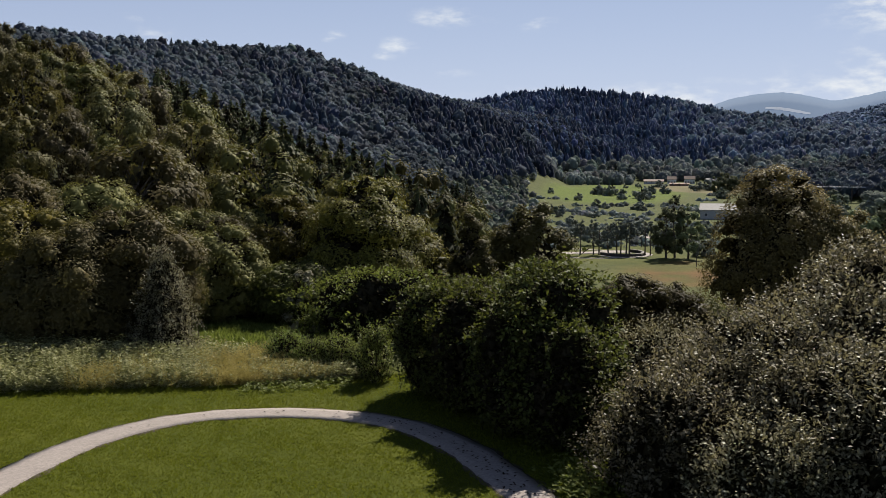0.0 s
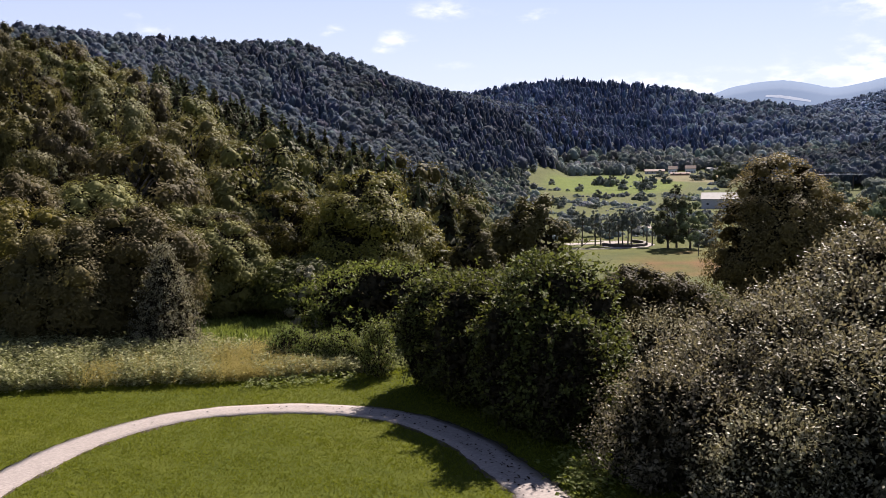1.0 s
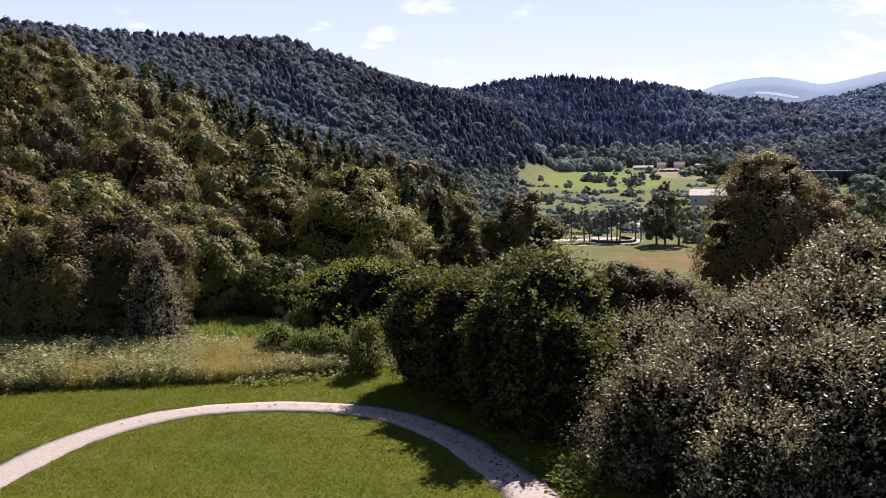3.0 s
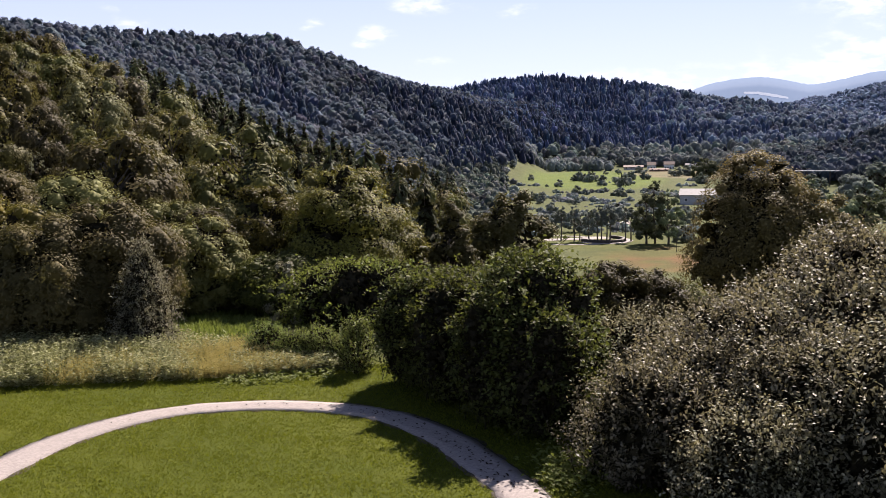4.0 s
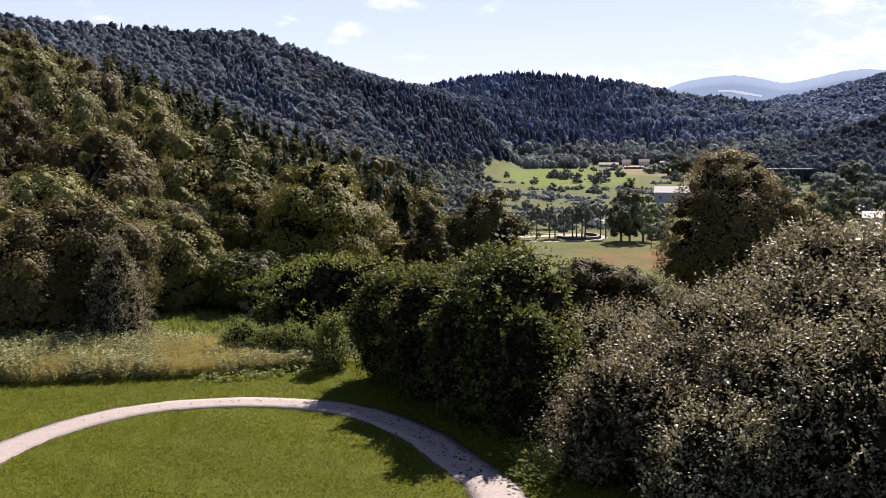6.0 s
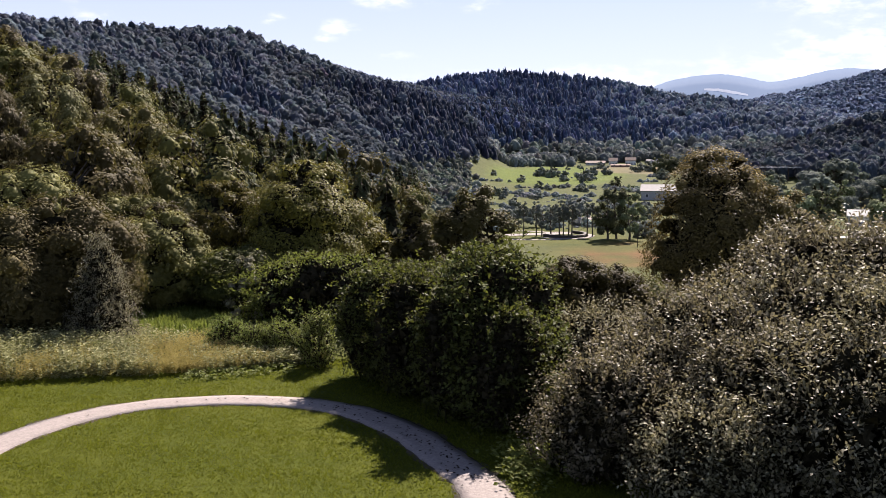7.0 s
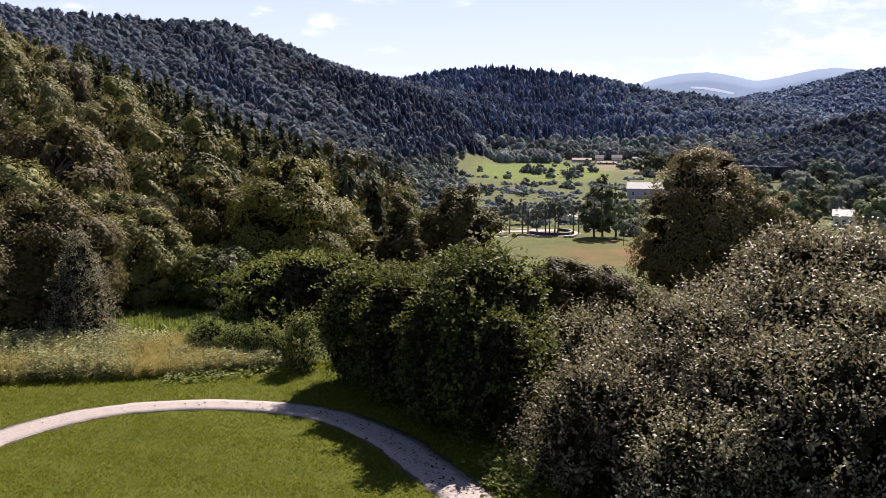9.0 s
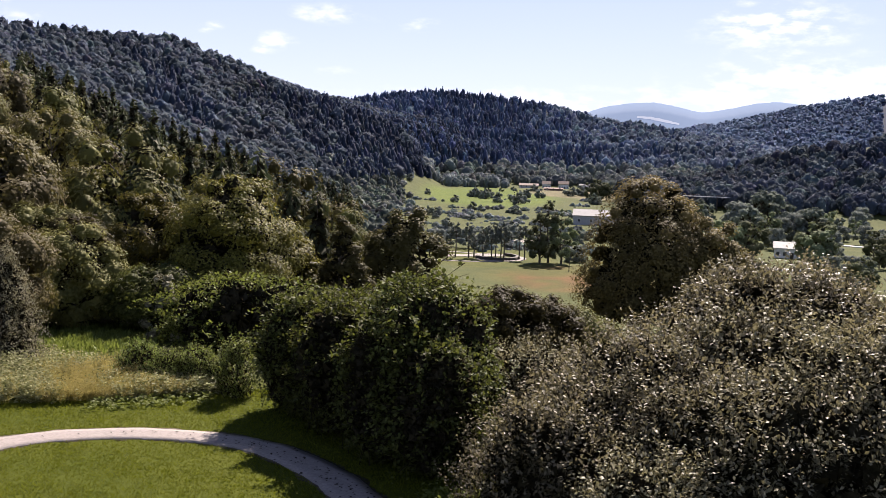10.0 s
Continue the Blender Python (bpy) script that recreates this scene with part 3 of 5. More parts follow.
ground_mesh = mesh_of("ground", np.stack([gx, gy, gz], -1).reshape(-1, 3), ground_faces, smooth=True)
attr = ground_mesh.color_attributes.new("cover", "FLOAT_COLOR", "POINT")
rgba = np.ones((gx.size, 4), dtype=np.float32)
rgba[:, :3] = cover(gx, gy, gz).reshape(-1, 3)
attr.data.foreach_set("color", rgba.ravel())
gm, gn, gl, gp = material("ground_cover_and_haze")
ga = gn.new("ShaderNodeVertexColor")
ga.layer_name = "cover"
fine = noise_fac(gn, gl, 2.2, 8.0, 0.3, 0.7, 0.75)
wide = noise_fac(gn, gl, 0.09, 6.0, 0.3, 0.7, 0.7)
c1 = mixer(gn, gl, fine, (0.72, 0.72, 0.7), (1.25, 1.22, 1.2))
c2 = mixer(gn, gl, wide, (0.72, 0.8, 0.72), (1.25, 1.14, 1.12))
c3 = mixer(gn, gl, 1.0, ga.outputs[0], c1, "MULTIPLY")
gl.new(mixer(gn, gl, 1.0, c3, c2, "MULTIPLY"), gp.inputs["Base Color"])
gp.inputs["Roughness"].default_value = 0.9
gp.inputs["Specular IOR Level"].default_value = 0.05
bump(gn, gl, gp, fine, 0.6, 0.08)
ground_mesh.materials.append(gm)
tagged(new("ground", ground_mesh), "mown green lawn running out into rough valley ground", "ground", kind="structure")


# ---------------------------------------------------------------- path
def spline(points, n):
    """A Catmull-Rom curve through points."""
    p = np.array(points, dtype=float)
    p = np.concatenate([[2 * p[0] - p[1]], p, [2 * p[-1] - p[-2]]])
    out = []
    for i in range(1, len(p) - 2):
        for t in np.linspace(0, 1, n, endpoint=False):
            out.append(0.5 * (2 * p[i] + (p[i + 1] - p[i - 1]) * t + (2 * p[i - 1] - 5 * p[i] + 4 * p[i + 1] - p[i + 2]) * t * t + (3 * p[i] - p[i - 1] - 3 * p[i + 1] + p[i + 2]) * t ** 3))
    return np.array(out + [p[-2]])


PATH_LINE = [(-8, 20), (-13, 26), (-15.2, 32), (-14.6, 36.6), (-13.77, 39.18), (-12.35, 41.5), (-10.54, 43.03), (-8.4, 43.7), (-6.07, 43.75), (-3.69, 43.11), (-1.37, 41.6), (0.71, 38.5), (1.6, 36.2), (2.38, 33.95), (2.97, 31.9), (3.2, 27), (1.5, 20)]


def ribbon(name, line, width, lift, thick, mat, label, category, seed=5, ragged=0.03):
    rng = np.random.default_rng(seed)
    c = spline(line, 14)
    d = unit(np.gradient(c, axis=0))
    s = np.stack([-d[:, 1], d[:, 0]], 1)
    wob = [np.convolve(rng.normal(0, ragged, len(c) + 4), np.ones(3) / 2, "same")[2:-2] for _ in range(2)]
    cols = []
    for k in np.linspace(-1, 1, 5):
        edge = width / 2 * k + (wob[0] if k < 0 else wob[1]) * abs(k)
        xy = c + s * np.asarray(edge)[:, None]
        cols.append(np.concatenate([xy, (land(xy[:, 0], xy[:, 1]) + lift + 0.03 * (1 - k * k))[:, None]], 1))
    for k in (0, 4):
        low = cols[k].copy()
        low[:, 2] -= thick
        cols.insert(0 if k == 0 else len(cols), low)
    n, m = len(c), len(cols)
    v = np.stack(cols, 1).reshape(-1, 3)
    i = (np.arange(n - 1)[:, None] * m + np.arange(m - 1)[None, :]).ravel()
    me = mesh_of(name, v, np.stack([i, i + m, i + m + 1, i + 1], 1), [mat], True)
    return tagged(new(name, me), label, category, kind="structure")


SOIL = plain_material("bare_earth", (0.035, 0.027, 0.016), (0.075, 0.058, 0.034), 7.0, 0.95, 0.6, 0.03)
ribbon("path_verge", PATH_LINE, 1.86, 0.003, 0.1, SOIL, "bare brown earth along the edges of the path", "verge", 15, 0.09)
ribbon("gravel_path", PATH_LINE, 1.6, 0.022, 0.12, GRAVEL, "pale gravel path curving round the lawn", "path")


# ---------------------------------------------------------------- shrubs and trees round the lawn
def own(name, kind, seed, x, y, top, radius, base, shape, leaves, leaf, mat, label, category, clumps=70, trunk=0.14, ragged=0.2, group="", lay=(0.35, 0.55, 0.4, 0.24), limbs=False, core=0.6, layer=0.2, puffs_of=(0.16, 0.34), fringe=1.0, shade_chips=500, body=0.62):
    """A tree or shrub with a shape of its own; top: height of its tip above the datum."""
    z = ground(x, y)
    meshes = broadleaf_meshes(kind, seed, top - z, radius, base, shape, leaves, leaf, clumps, trunk, mat, ragged, lay, limbs, core=core, layer=layer, puffs_of=puffs_of, fringe=fringe, shade_chips=shade_chips, body=body)
    return plant(name, meshes, x, y, label, category, group)


def leafy(name, kind, seed, x, y, top, radius, base, shape, shoots, per, leaf, length, mat, label, category, group="", **more):
    """A shrub or tree of leafy shoots; top: height of its tip above the datum."""
    meshes = shoot_meshes(kind, seed, top - ground(x, y), radius, base, shape, shoots, per, leaf, length, mat, **more)
    return plant(name, meshes, x, y, label, category, group)


HAZEL = "dense dark green hazel bush at the lawn's edge"
for seed, (x, y, top, radius, shoots) in enumerate([
        (4.3, 41.6, 7.0, 2.9, 1050), (1.7, 44.2, 5.8, 2.5, 850), (-0.45, 47.5, 5.4, 1.8, 600), (-3.7, 62.0, 4.3, 4.2, 1000),
        (1.6, 48.2, 5.5, 2.6, 700), (3.0, 40.4, 5.9, 1.9, 560), (5.5, 41.8, 5.4, 1.9, 500), (-6.3, 69.0, 3.4, 2.8, 600), (4.4, 38.6, 5.2, 1.7, 480)]):
    # the fourth bush gets a lighter leaf material in place of sunlight
    leafy("hazel_bush", "hazel", 1 + seed, x, y, top, radius, 0.15, "round", int(shoots * 1.5), 9, 0.22, 1.25, LEAF_FRESH if seed == 3 else LEAF_HAZEL, "hazel bush in lighter green leaves for sunlight, before the lime tree" if seed == 3 else HAZEL, "bush", "hazel bushes", rise=0.55, wide=0.72, droop=0.3, limbs=8, ragged=0.45, spread=0.5, hull=0.92, shade_chips=6000)
DARK = "dense dark bush on the slope below the hazels"
for seed, (x, y, top, radius, leaves) in enumerate([(11.0, 61.0, 3.8, 2.5, 5000), (13.5, 63.0, 3.1, 2.3, 4500), (9.4, 61.0, 3.0, 1.6, 3000), (15.8, 66.0, 1.9, 2.2, 3500), (17.6, 72.0, 0.5, 2.6, 3500)]):
    own("dark_bush", "dark", 54 + seed, x, y, top, radius, 0.1, "egg", leaves, 0.2, LEAF_WOOD, DARK, "bush", 70, group="dark bushes", puffs_of=(0.2, 0.36))
leafy("young_bush", "young", 8, -3.3, 50.0, 2.9, 0.95, 0.05, "egg", 330, 9, 0.15, 0.8, LEAF_FRESH, "young light green bush standing alone", "bush", rise=1.0, limbs=4, trunk=0.05, shade_chips=300)
for seed, (x, y, top, radius) in enumerate([(-8.2, 53.5, 2.0, 1.2), (-6.7, 52.9, 1.6, 1.15), (-5.4, 52.6, 1.9, 1.25), (-4.4, 52.0, 1.5, 0.9)]):
    leafy("low_shrub", "low", 9 + seed, x, y, top, radius, 0.02, "dome", 300, 9, 0.14, 0.7, LEAF_FRESH, "low yellow-green shrub in the tall herbs", "shrub", "low shrubs", rise=0.9, limbs=4, trunk=0.04, shade_chips=300)

leafy("willow_bush", "willow", 11, -15.3, 56.6, 6.2, 2.2, 0.1, "cone", 1250, 10, 0.17, 1.1, LEAF_WILLOW, "silvery grey-green willow bush", "bush", rise=0.7, wide=0.42, droop=0.35, spread=0.55, ragged=0.5, limbs=6)
own("willow_bush", "willow", 12, -13.0, 73.1, 2.9, 1.25, 0.1, "dome", 1800, 0.18, LEAF_WILLOW, "small silvery willow in front of dark trees", "bush", 30, 0.06)
own("willow_bush", "willow", 29, -8.9, 65.8, 3.7, 1.1, 0.1, "dome", 1800, 0.18, LEAF_WILLOW, "small silvery willow in front of dark trees", "bush", 30, 0.06)
THICKET = "tall green thicket tree at the foot of the hillside"
for seed, (x, y, top, radius, leaves) in enumerate([
        (-21.4, 59.0, 6.9, 3.4, 10000), (-18.6, 61.0, 7.7, 3.6, 11000), (-15.4, 73.5, 6.4, 2.9, 8000), (-26.0, 63.5, 8.0, 3.8, 10000),
        (-23.0, 68.5, 9.0, 4.0, 9000), (-18.1, 74.5, 6.9, 3.5, 8000), (-9.6, 68.5, 3.9, 2.6, 5000), (-29.5, 70.0, 9.6, 4.0, 8000), (-15.0, 69.8, 6.3, 2.7, 7000)]):
    # the seventh tree is coloured with dark hazel leaf to imitate deep shade
    own("thicket_tree", "thicket", 30 + seed, x, y, top, radius * 1.05, 0.7, "egg", int(leaves * 1.3), 0.19, (LEAF_OLIVE, LEAF_OLIVE, LEAF_WOOD, LEAF_LIME, LEAF_OLIVE, LEAF_WOOD, LEAF_HAZEL, LEAF_OLIVE, LEAF_OLIVE)[seed], THICKET, "tree", 110, group="thicket trees", layer=0.0)

own("lime_tree", "lime", 18, -5.5, 74.0, 9.3, 4.3, 1.0, "egg", 24000, 0.2, LEAF_LIME, "broad lime tree with sunlit yellow-green leaves", "tree", 80, 0.25, puffs_of=(0.17, 0.3), layer=0.0, shade_chips=1200, body=0.45)
own("maple_tree", "maple", 19, -11.5, 76.0, 8.0, 3.0, 1.0, "egg", 13000, 0.2, LEAF_LIME, "maple tree with yellow-green upper leaves", "tree", 60, 0.2, puffs_of=(0.2, 0.36), layer=0.0)
own("maple_tree", "maple", 39, -2.2, 76.5, 5.6, 2.8, 1.0, "egg", 5000, 0.25, LEAF_LIME, "low maple beside the lime tree", "tree", 80, 0.2)
own("pyramid_tree", "pyramid", 20, 2.0, 75.1, 6.7, 2.3, 0.3, "cone", 5000, 0.24, LEAF_WOOD, "cone-shaped dark tree with a sunlit edge", "tree", 80, 0.16)
own("pyramid_tree", "pyramid", 21, 7.6, 89.8, 6.8, 3.2, 0.5, "egg", 6000, 0.28, LEAF_WOOD, "dark rounded tree standing behind the hazels", "tree", 80, 0.18)
own("rusty_oak", "oak", 22, 39.6, 123.7, 8.9, 7.6, 1.0, "egg", 26000, 0.34, LEAF_OAK, "large oak with rust-tinged leaves standing alone", "tree", 160, 0.35, 0.12, limbs=True, core=0.5, puffs_of=(0.16, 0.28), layer=0.05, shade_chips=900, body=0.42)
own("rusty_oak", "oak", 23, 45.6, 120.5, 4.6, 4.8, 1.0, "round", 11000, 0.36, LEAF_OAK, "smaller oak with rust-tinged leaves", "tree", 80, 0.25, limbs=True, core=0.5)

BEAM = "whitebeam with leaves tinted pale for undersides and sun glints"
for seed, (x, y, top, radius, shoots, leaf) in enumerate([
        (18.2, 41.0, 7.7, 6.6, 2500, 0.24), (12.2, 37.4, 5.6, 4.8, 1800, 0.21), (7.4, 33.6, 4.0, 2.6, 700, 0.18), (20.5, 33.6, 6.9, 6.2, 2300, 0.23),
        (9.1, 42.8, 4.1, 2.9, 700, 0.19), (14.2, 31.8, 5.2, 4.7, 1600, 0.2), (9.6, 30.2, 3.2, 2.2, 500, 0.18),
        (15.6, 37.0, 6.5, 4.4, 1200, 0.22), (17.2, 34.0, 6.3, 4.0, 1000, 0.22), (9.6, 35.6, 4.6, 2.8, 700, 0.19), (11.6, 33.4, 4.7, 2.9, 700, 0.19)]):
    leafy("whitebeam", "beam", 44 + seed, x, y, top, radius, 0.2, "dome", int(shoots * 1.3), 11, leaf, 1.5, LEAF_BEAM, BEAM, "tree", "whitebeams", rise=0.9, wide=0.62, spread=0.4, limbs=10, hull=0.8, shade_chips=shoots * 1.5, ragged=0.24)


# ---------------------------------------------------------------- tall herbs, lawn, litter
def herb_front(x):
    """Where the mown lawn ends."""
    return np.interp(x, [-40, -19.2, -15.5, -11.7, -7.9, -4.2, -2.5], [46.0, 47.3, 47.9, 48.3, 49.1, 50.3, 51.0])


def upright_cards(rng, x, y, height, width, lean=0.35):
    """Narrow blades and stalks standing on the ground: two triangles each."""
    n = len(x)
    z = land(x, y)
    a = rng.uniform(0, 6.28, n)
    side = np.stack([np.cos(a), np.sin(a), np.zeros(n)], 1) * (width * rng.uniform(0.6, 1.3, n))[:, None] * 0.5
    root = np.stack([x, y, z], 1)
    up = np.stack([rng.normal(0, lean, n), rng.normal(0, lean, n), np.ones(n)], 1) * (height * rng.uniform(0.6, 1.25, n))[:, None]
    v = np.stack([root, root + up * 0.6 + side, root + up, root + up * 0.6 - side], 1).reshape(-1, 3)
    k = np.arange(n)[:, None] * 4
    return v, np.concatenate([k + [0, 1, 2], k + [0, 2, 3]], 1).reshape(-1, 3)


rng = np.random.default_rng(90)
n = 7600
hx = rng.uniform(-30, -3.0, n)
deep = rng.uniform(0, 1, n) ** 1.25
hy = herb_front(hx) + deep * np.interp(hx, [-30, -14, -8, -3], [10.5, 9.0, 6.0, 3.0])
tallness = np.interp(hx, [-30, -14, -10, -3], [1.3, 1.15, 0.85, 0.7]) * (1 + 0.22 * wave(hx, hy, 3.5, 21)) * rng.uniform(0.8, 1.2, n)
tallness *= np.clip((hy - herb_front(hx)) / 1.4 + 0.55, 0.55, 1)
dry = smooth(-0.7, 1.3, wave(hx, hy, 7, 22) + np.interp(hx, [-20, -14, -10, -5], [-1.3, -0.3, 0.8, 0.3]) - 1.1 * (deep - 0.25)) > rng.uniform(0, 1, n)


def stalks(pick, per, leaf, wide, up):
    """Upright stalks with leaves all along them."""
    x, y, t = hx[pick], hy[pick], tallness[pick]
    m = len(x)
    root = np.stack([x, y, land(x, y)], 1)
    way = np.stack([rng.normal(0, 0.16, m), rng.normal(0, 0.16, m), np.ones(m)], 1) * t[:, None]
    k = np.repeat(np.arange(m), per)
    q = (np.tile(np.arange(per), m) + rng.uniform(0, 1, m * per)) / per
    a = rng.uniform(0, 6.28, m * per)
    axis = unit(np.stack([np.cos(a), np.sin(a), up + rng.normal(0, 0.25, m * per)], 1))
    size = leaf * (1.15 - 0.5 * q)
    spot = root[k] + way[k] * (0.12 + 0.88 * q)[:, None] + axis * (size * 0.5)[:, None]
    nor = unit(np.cross(axis, np.cross(np.array([0, 0, 1.0]) + rng.normal(size=spot.shape) * 0.3, axis)))
    return join([leaf_cards(rng, spot, nor, size, size * wide, 0.08, axis), upright_cards(rng, x, y, t * 0.85, 0.014, 0.1)])


tagged(new("tall_herbs", mesh_of("tall_herbs", *stalks(~dry, 10, 0.23, 0.55, 0.12), [HERB])), "waist-high pale green herbs along the lawn", "herbs", kind="stuff")
tagged(new("dry_grass", mesh_of("dry_grass", *stalks(dry, 12, 0.17, 0.34, 0.6), [HERB_DRY])), "tall yellowed grass between the herbs and the lawn", "grass", kind="stuff")

# rough grass in the clearing behind the herbs
cx, cy = rng.normal(-13.4, 1.7, 5200), rng.normal(64.5, 2.6, 5200)
tagged(new("clearing_grass", mesh_of("clearing_grass", *upright_cards(rng, cx, cy, 0.42 + 0.16 * wave(cx, cy, 2.5, 71), 0.1, 0.45), [LEAF_FRESH])), "rough sunlit grass in the small clearing behind the herbs", "grass", kind="stuff")

# leafy weeds beside the path and along the lawn's far edge
wx = np.concatenate([rng.normal(4.6, 0.55, 900), rng.uniform(-9.5, -4.4, 700)])
wy = np.concatenate([rng.normal(34.0, 1.1, 900), np.zeros(700)])
wy[900:] = herb_front(wx[900:]) - rng.uniform(0, 1, 700) ** 2 * 1.6
ws = np.stack([wx, wy, land(wx, wy) + rng.uniform(0.05, 1, 1600) * np.where(np.arange(1600) < 900, 0.55, 0.28)], 1)
tagged(new("leafy_weeds", mesh_of("leafy_weeds", *leaf_cards(rng, ws, unit(np.array([0.2, 0, 0.9]) + rng.normal(size=ws.shape) * 0.35), 0.2, 0.13), [LEAF_FRESH])), "bright green leafy weeds on the lawn's margin", "weeds", kind="stuff")

n = 130000
bx, by = rng.uniform(-21, 8.5, n), rng.uniform(28, 51.5, n)
line = spline(PATH_LINE, 14)
near = np.full(n, 1e9)
for px, py in line[::2]:
    near = np.minimum(near, (bx - px) ** 2 + (by - py) ** 2)
thick = wave(bx, by, 1.3, 26) + 0.7 * wave(bx, by, 0.45, 27) + rng.normal(0, 0.6, n) > -1.1
ok = (near > 0.88 ** 2) & (by < herb_front(bx) + 0.3) & thick
bx, by = bx[ok], by[ok]
tuft = 0.065 + 0.02 * wave(bx, by, 2.2, 25) + 0.10 * smooth(0.9, 0.0, herb_front(bx) - by)
side = np.stack([rng.normal(size=len(bx)), rng.normal(size=len(bx)), np.zeros(len(bx))], 1)
side = unit(side) * (0.012 + 0.16 * tuft)[:, None]
root = np.stack([bx, by, land(bx, by)], 1)
tip = root + np.stack([rng.normal(0, 0.8, len(bx)) * tuft, rng.normal(0, 0.8, len(bx)) * tuft, np.maximum(tuft, 0.03)], 1)
v = np.stack([root - side, root + side, tip], 1).reshape(-1, 3)
tagged(new("lawn_grass", mesh_of("lawn_grass", v, np.arange(len(v)).reshape(-1, 3), [GRASS])), "short bright green lawn grass", "grass", kind="stuff")

n = 420
k = rng.integers(60, len(line) - 30, n)
off = rng.normal(0, 0.42, n)
clus = rng.uniform(0, 1, n) < np.interp(k, [60, 125, 140, 175, len(line)], [0.05, 0.10, 0.8, 0.9, 0.2])
lx, ly = line[k, 0] + off + rng.normal(0, 0.1, n), line[k, 1] + off * 0.4
lx, ly = lx[clus & (np.abs(off) < 0.6)], ly[clus & (np.abs(off) < 0.6)]
spot = np.stack([lx, ly, land(lx, ly) + 0.075], 1)
flat = unit(np.array([0, 0, 1.0]) + rng.normal(size=(len(spot), 3)) * 0.15)
tagged(new("fallen_leaves", mesh_of("fallen_leaves", *leaf_cards(rng, spot, flat, 0.13, 0.09), [LITTER])), "scattered dark fallen leaves on the gravel path", "leaves", kind="stuff")


# ---------------------------------------------------------------- wood on the hillside
def wood_kind(i, name, high, radius, leaves, leaf, clumps, chips):
    mat = (LEAF_WOOD, LEAF_OLIVE, LEAF_WOOD, LEAF_GREYISH, LEAF_OLIVE, LEAF_WOOD)[i]
    return broadleaf_meshes("%s_%s" % (name, "abcdef"[i]), 140 + i + leaves, high + 0.9 * i, radius + 0.35 * i, 0.4, ("dome", "egg", "round")[i % 3], leaves, leaf, clumps, 0.2, mat, 0.22, (0.5, 0.6, 0.2, 0.18), puffs_of=(0.22, 0.38), core=0.6, layer=0.0, fringe=0.9, chips=chips, shade_chips=leaves // 5, inner=leaf * 1.7, body=0.56)


WOOD_NEAR = [wood_kind(i, "wood", 8.5, 4.0, 6000, 0.27, 30, True) for i in range(6)]
WOOD_MID = [wood_kind(i, "mid_wood", 9.0, 4.4, 3000, 0.4, 22, True) for i in range(6)]
WOOD_FAR = [wood_kind(i, "high_wood", 9.0, 4.8, 1150, 0.62, 14, True) for i in range(6)]
SPRUCE_KINDS = [spruce_meshes("spruce_%s" % "abc"[i], 60 + i, 15 + 2 * i, 4.7 + 0.3 * i, 11 + i, 440) for i in range(3)]
own_spruce = spruce_meshes("lone_spruce", 70, 16.5, 6.2, 14, 3200)
plant("spruce", own_spruce, -13.8, 91.1, "tall dark spruce with drooping boughs", "tree", z=-3.2)
for x, y, top in ((-6.3, 115.0, 11.8), (-10.5, 119.7, 11.1), (0.1, 100.1, 7.8), (-2.5, 108.0, 8.5), (4.0, 112.0, 6.0)):
    plant("spruce", SPRUCE_KINDS[1], x, y, "slender dark spruce behind the broadleaf trees", "tree", "slender spruces", x, (top - ground(x, y)) / 17.0)
rng = np.random.default_rng(77)
placed = []
tries = 0
while len(placed) < 460 and tries < 60000:
    tries += 1
    y = 74 + 440 * rng.uniform() ** 1.35
    x = rng.uniform(-0.44 * y - 12, -12 + 0.03 * y + (14 if y > 105 else -2))
    gap = 4.2 if -0.285 < x / y < -0.04 and y > 200 else 6.8 + y * 0.004
    if x > -15 and y < 98:
        continue
    if all((x - a) ** 2 + (y - b) ** 2 > gap ** 2 for a, b in placed):
        placed.append((x, y))
for x, y in placed:
    stand = -0.285 < x / y < -0.13 and y > 215 or x / y > -0.13 and y > 150
    conifer = rng.uniform() < (0.85 if stand else 0.03 if y > 190 else 0.0)
    turn, size = rng.uniform(0, 6.28), rng.uniform(0.65, 1.25) * (0.75 if x / y < -0.36 else 1.0)
    if conifer:
        plant("spruce", SPRUCE_KINDS[rng.integers(3)], x, y, "dark green spruce in the hillside wood", "tree", "hillside spruces", turn, size * (0.8 if y < 200 else 0.86))
    elif y < 125:
        plant("broadleaf_tree", WOOD_NEAR[rng.integers(6)], x, y, "green broadleaf tree in the hillside wood", "tree", "hillside trees", turn, size * 0.8, tall=1.25)
    elif y < 270:
        plant("broadleaf_tree", WOOD_MID[rng.integers(6)], x, y, "green broadleaf tree in the hillside wood", "tree", "hillside trees", turn, size * 0.8, tall=1.22)
    else:
        plant("broadleaf_tree", WOOD_FAR[rng.integers(6)], x, y, "green broadleaf tree in the hillside wood", "tree", "hillside trees", turn, size * 0.74, tall=1.15)


UNDER_KINDS = [broadleaf_meshes("under_%s" % "abc"[i], 190 + i, 3.2 + 0.6 * i, 2.6 + 0.3 * i, 0.1, "dome", 160, 0.5, 12, 0.08, LEAF_WOOD, 0.25, shade_chips=60) for i in range(3)]
rng = np.random.default_rng(78)
under = []
while len(under) < 45:
    y = 76 + 200 * rng.uniform()
    x = rng.uniform(-0.44 * y - 8, -16 + 0.03 * y + (14 if y > 105 else -4))
    if all((x - a) ** 2 + (y - c) ** 2 > 6 for a, c in placed + under):
        under.append((x, y))
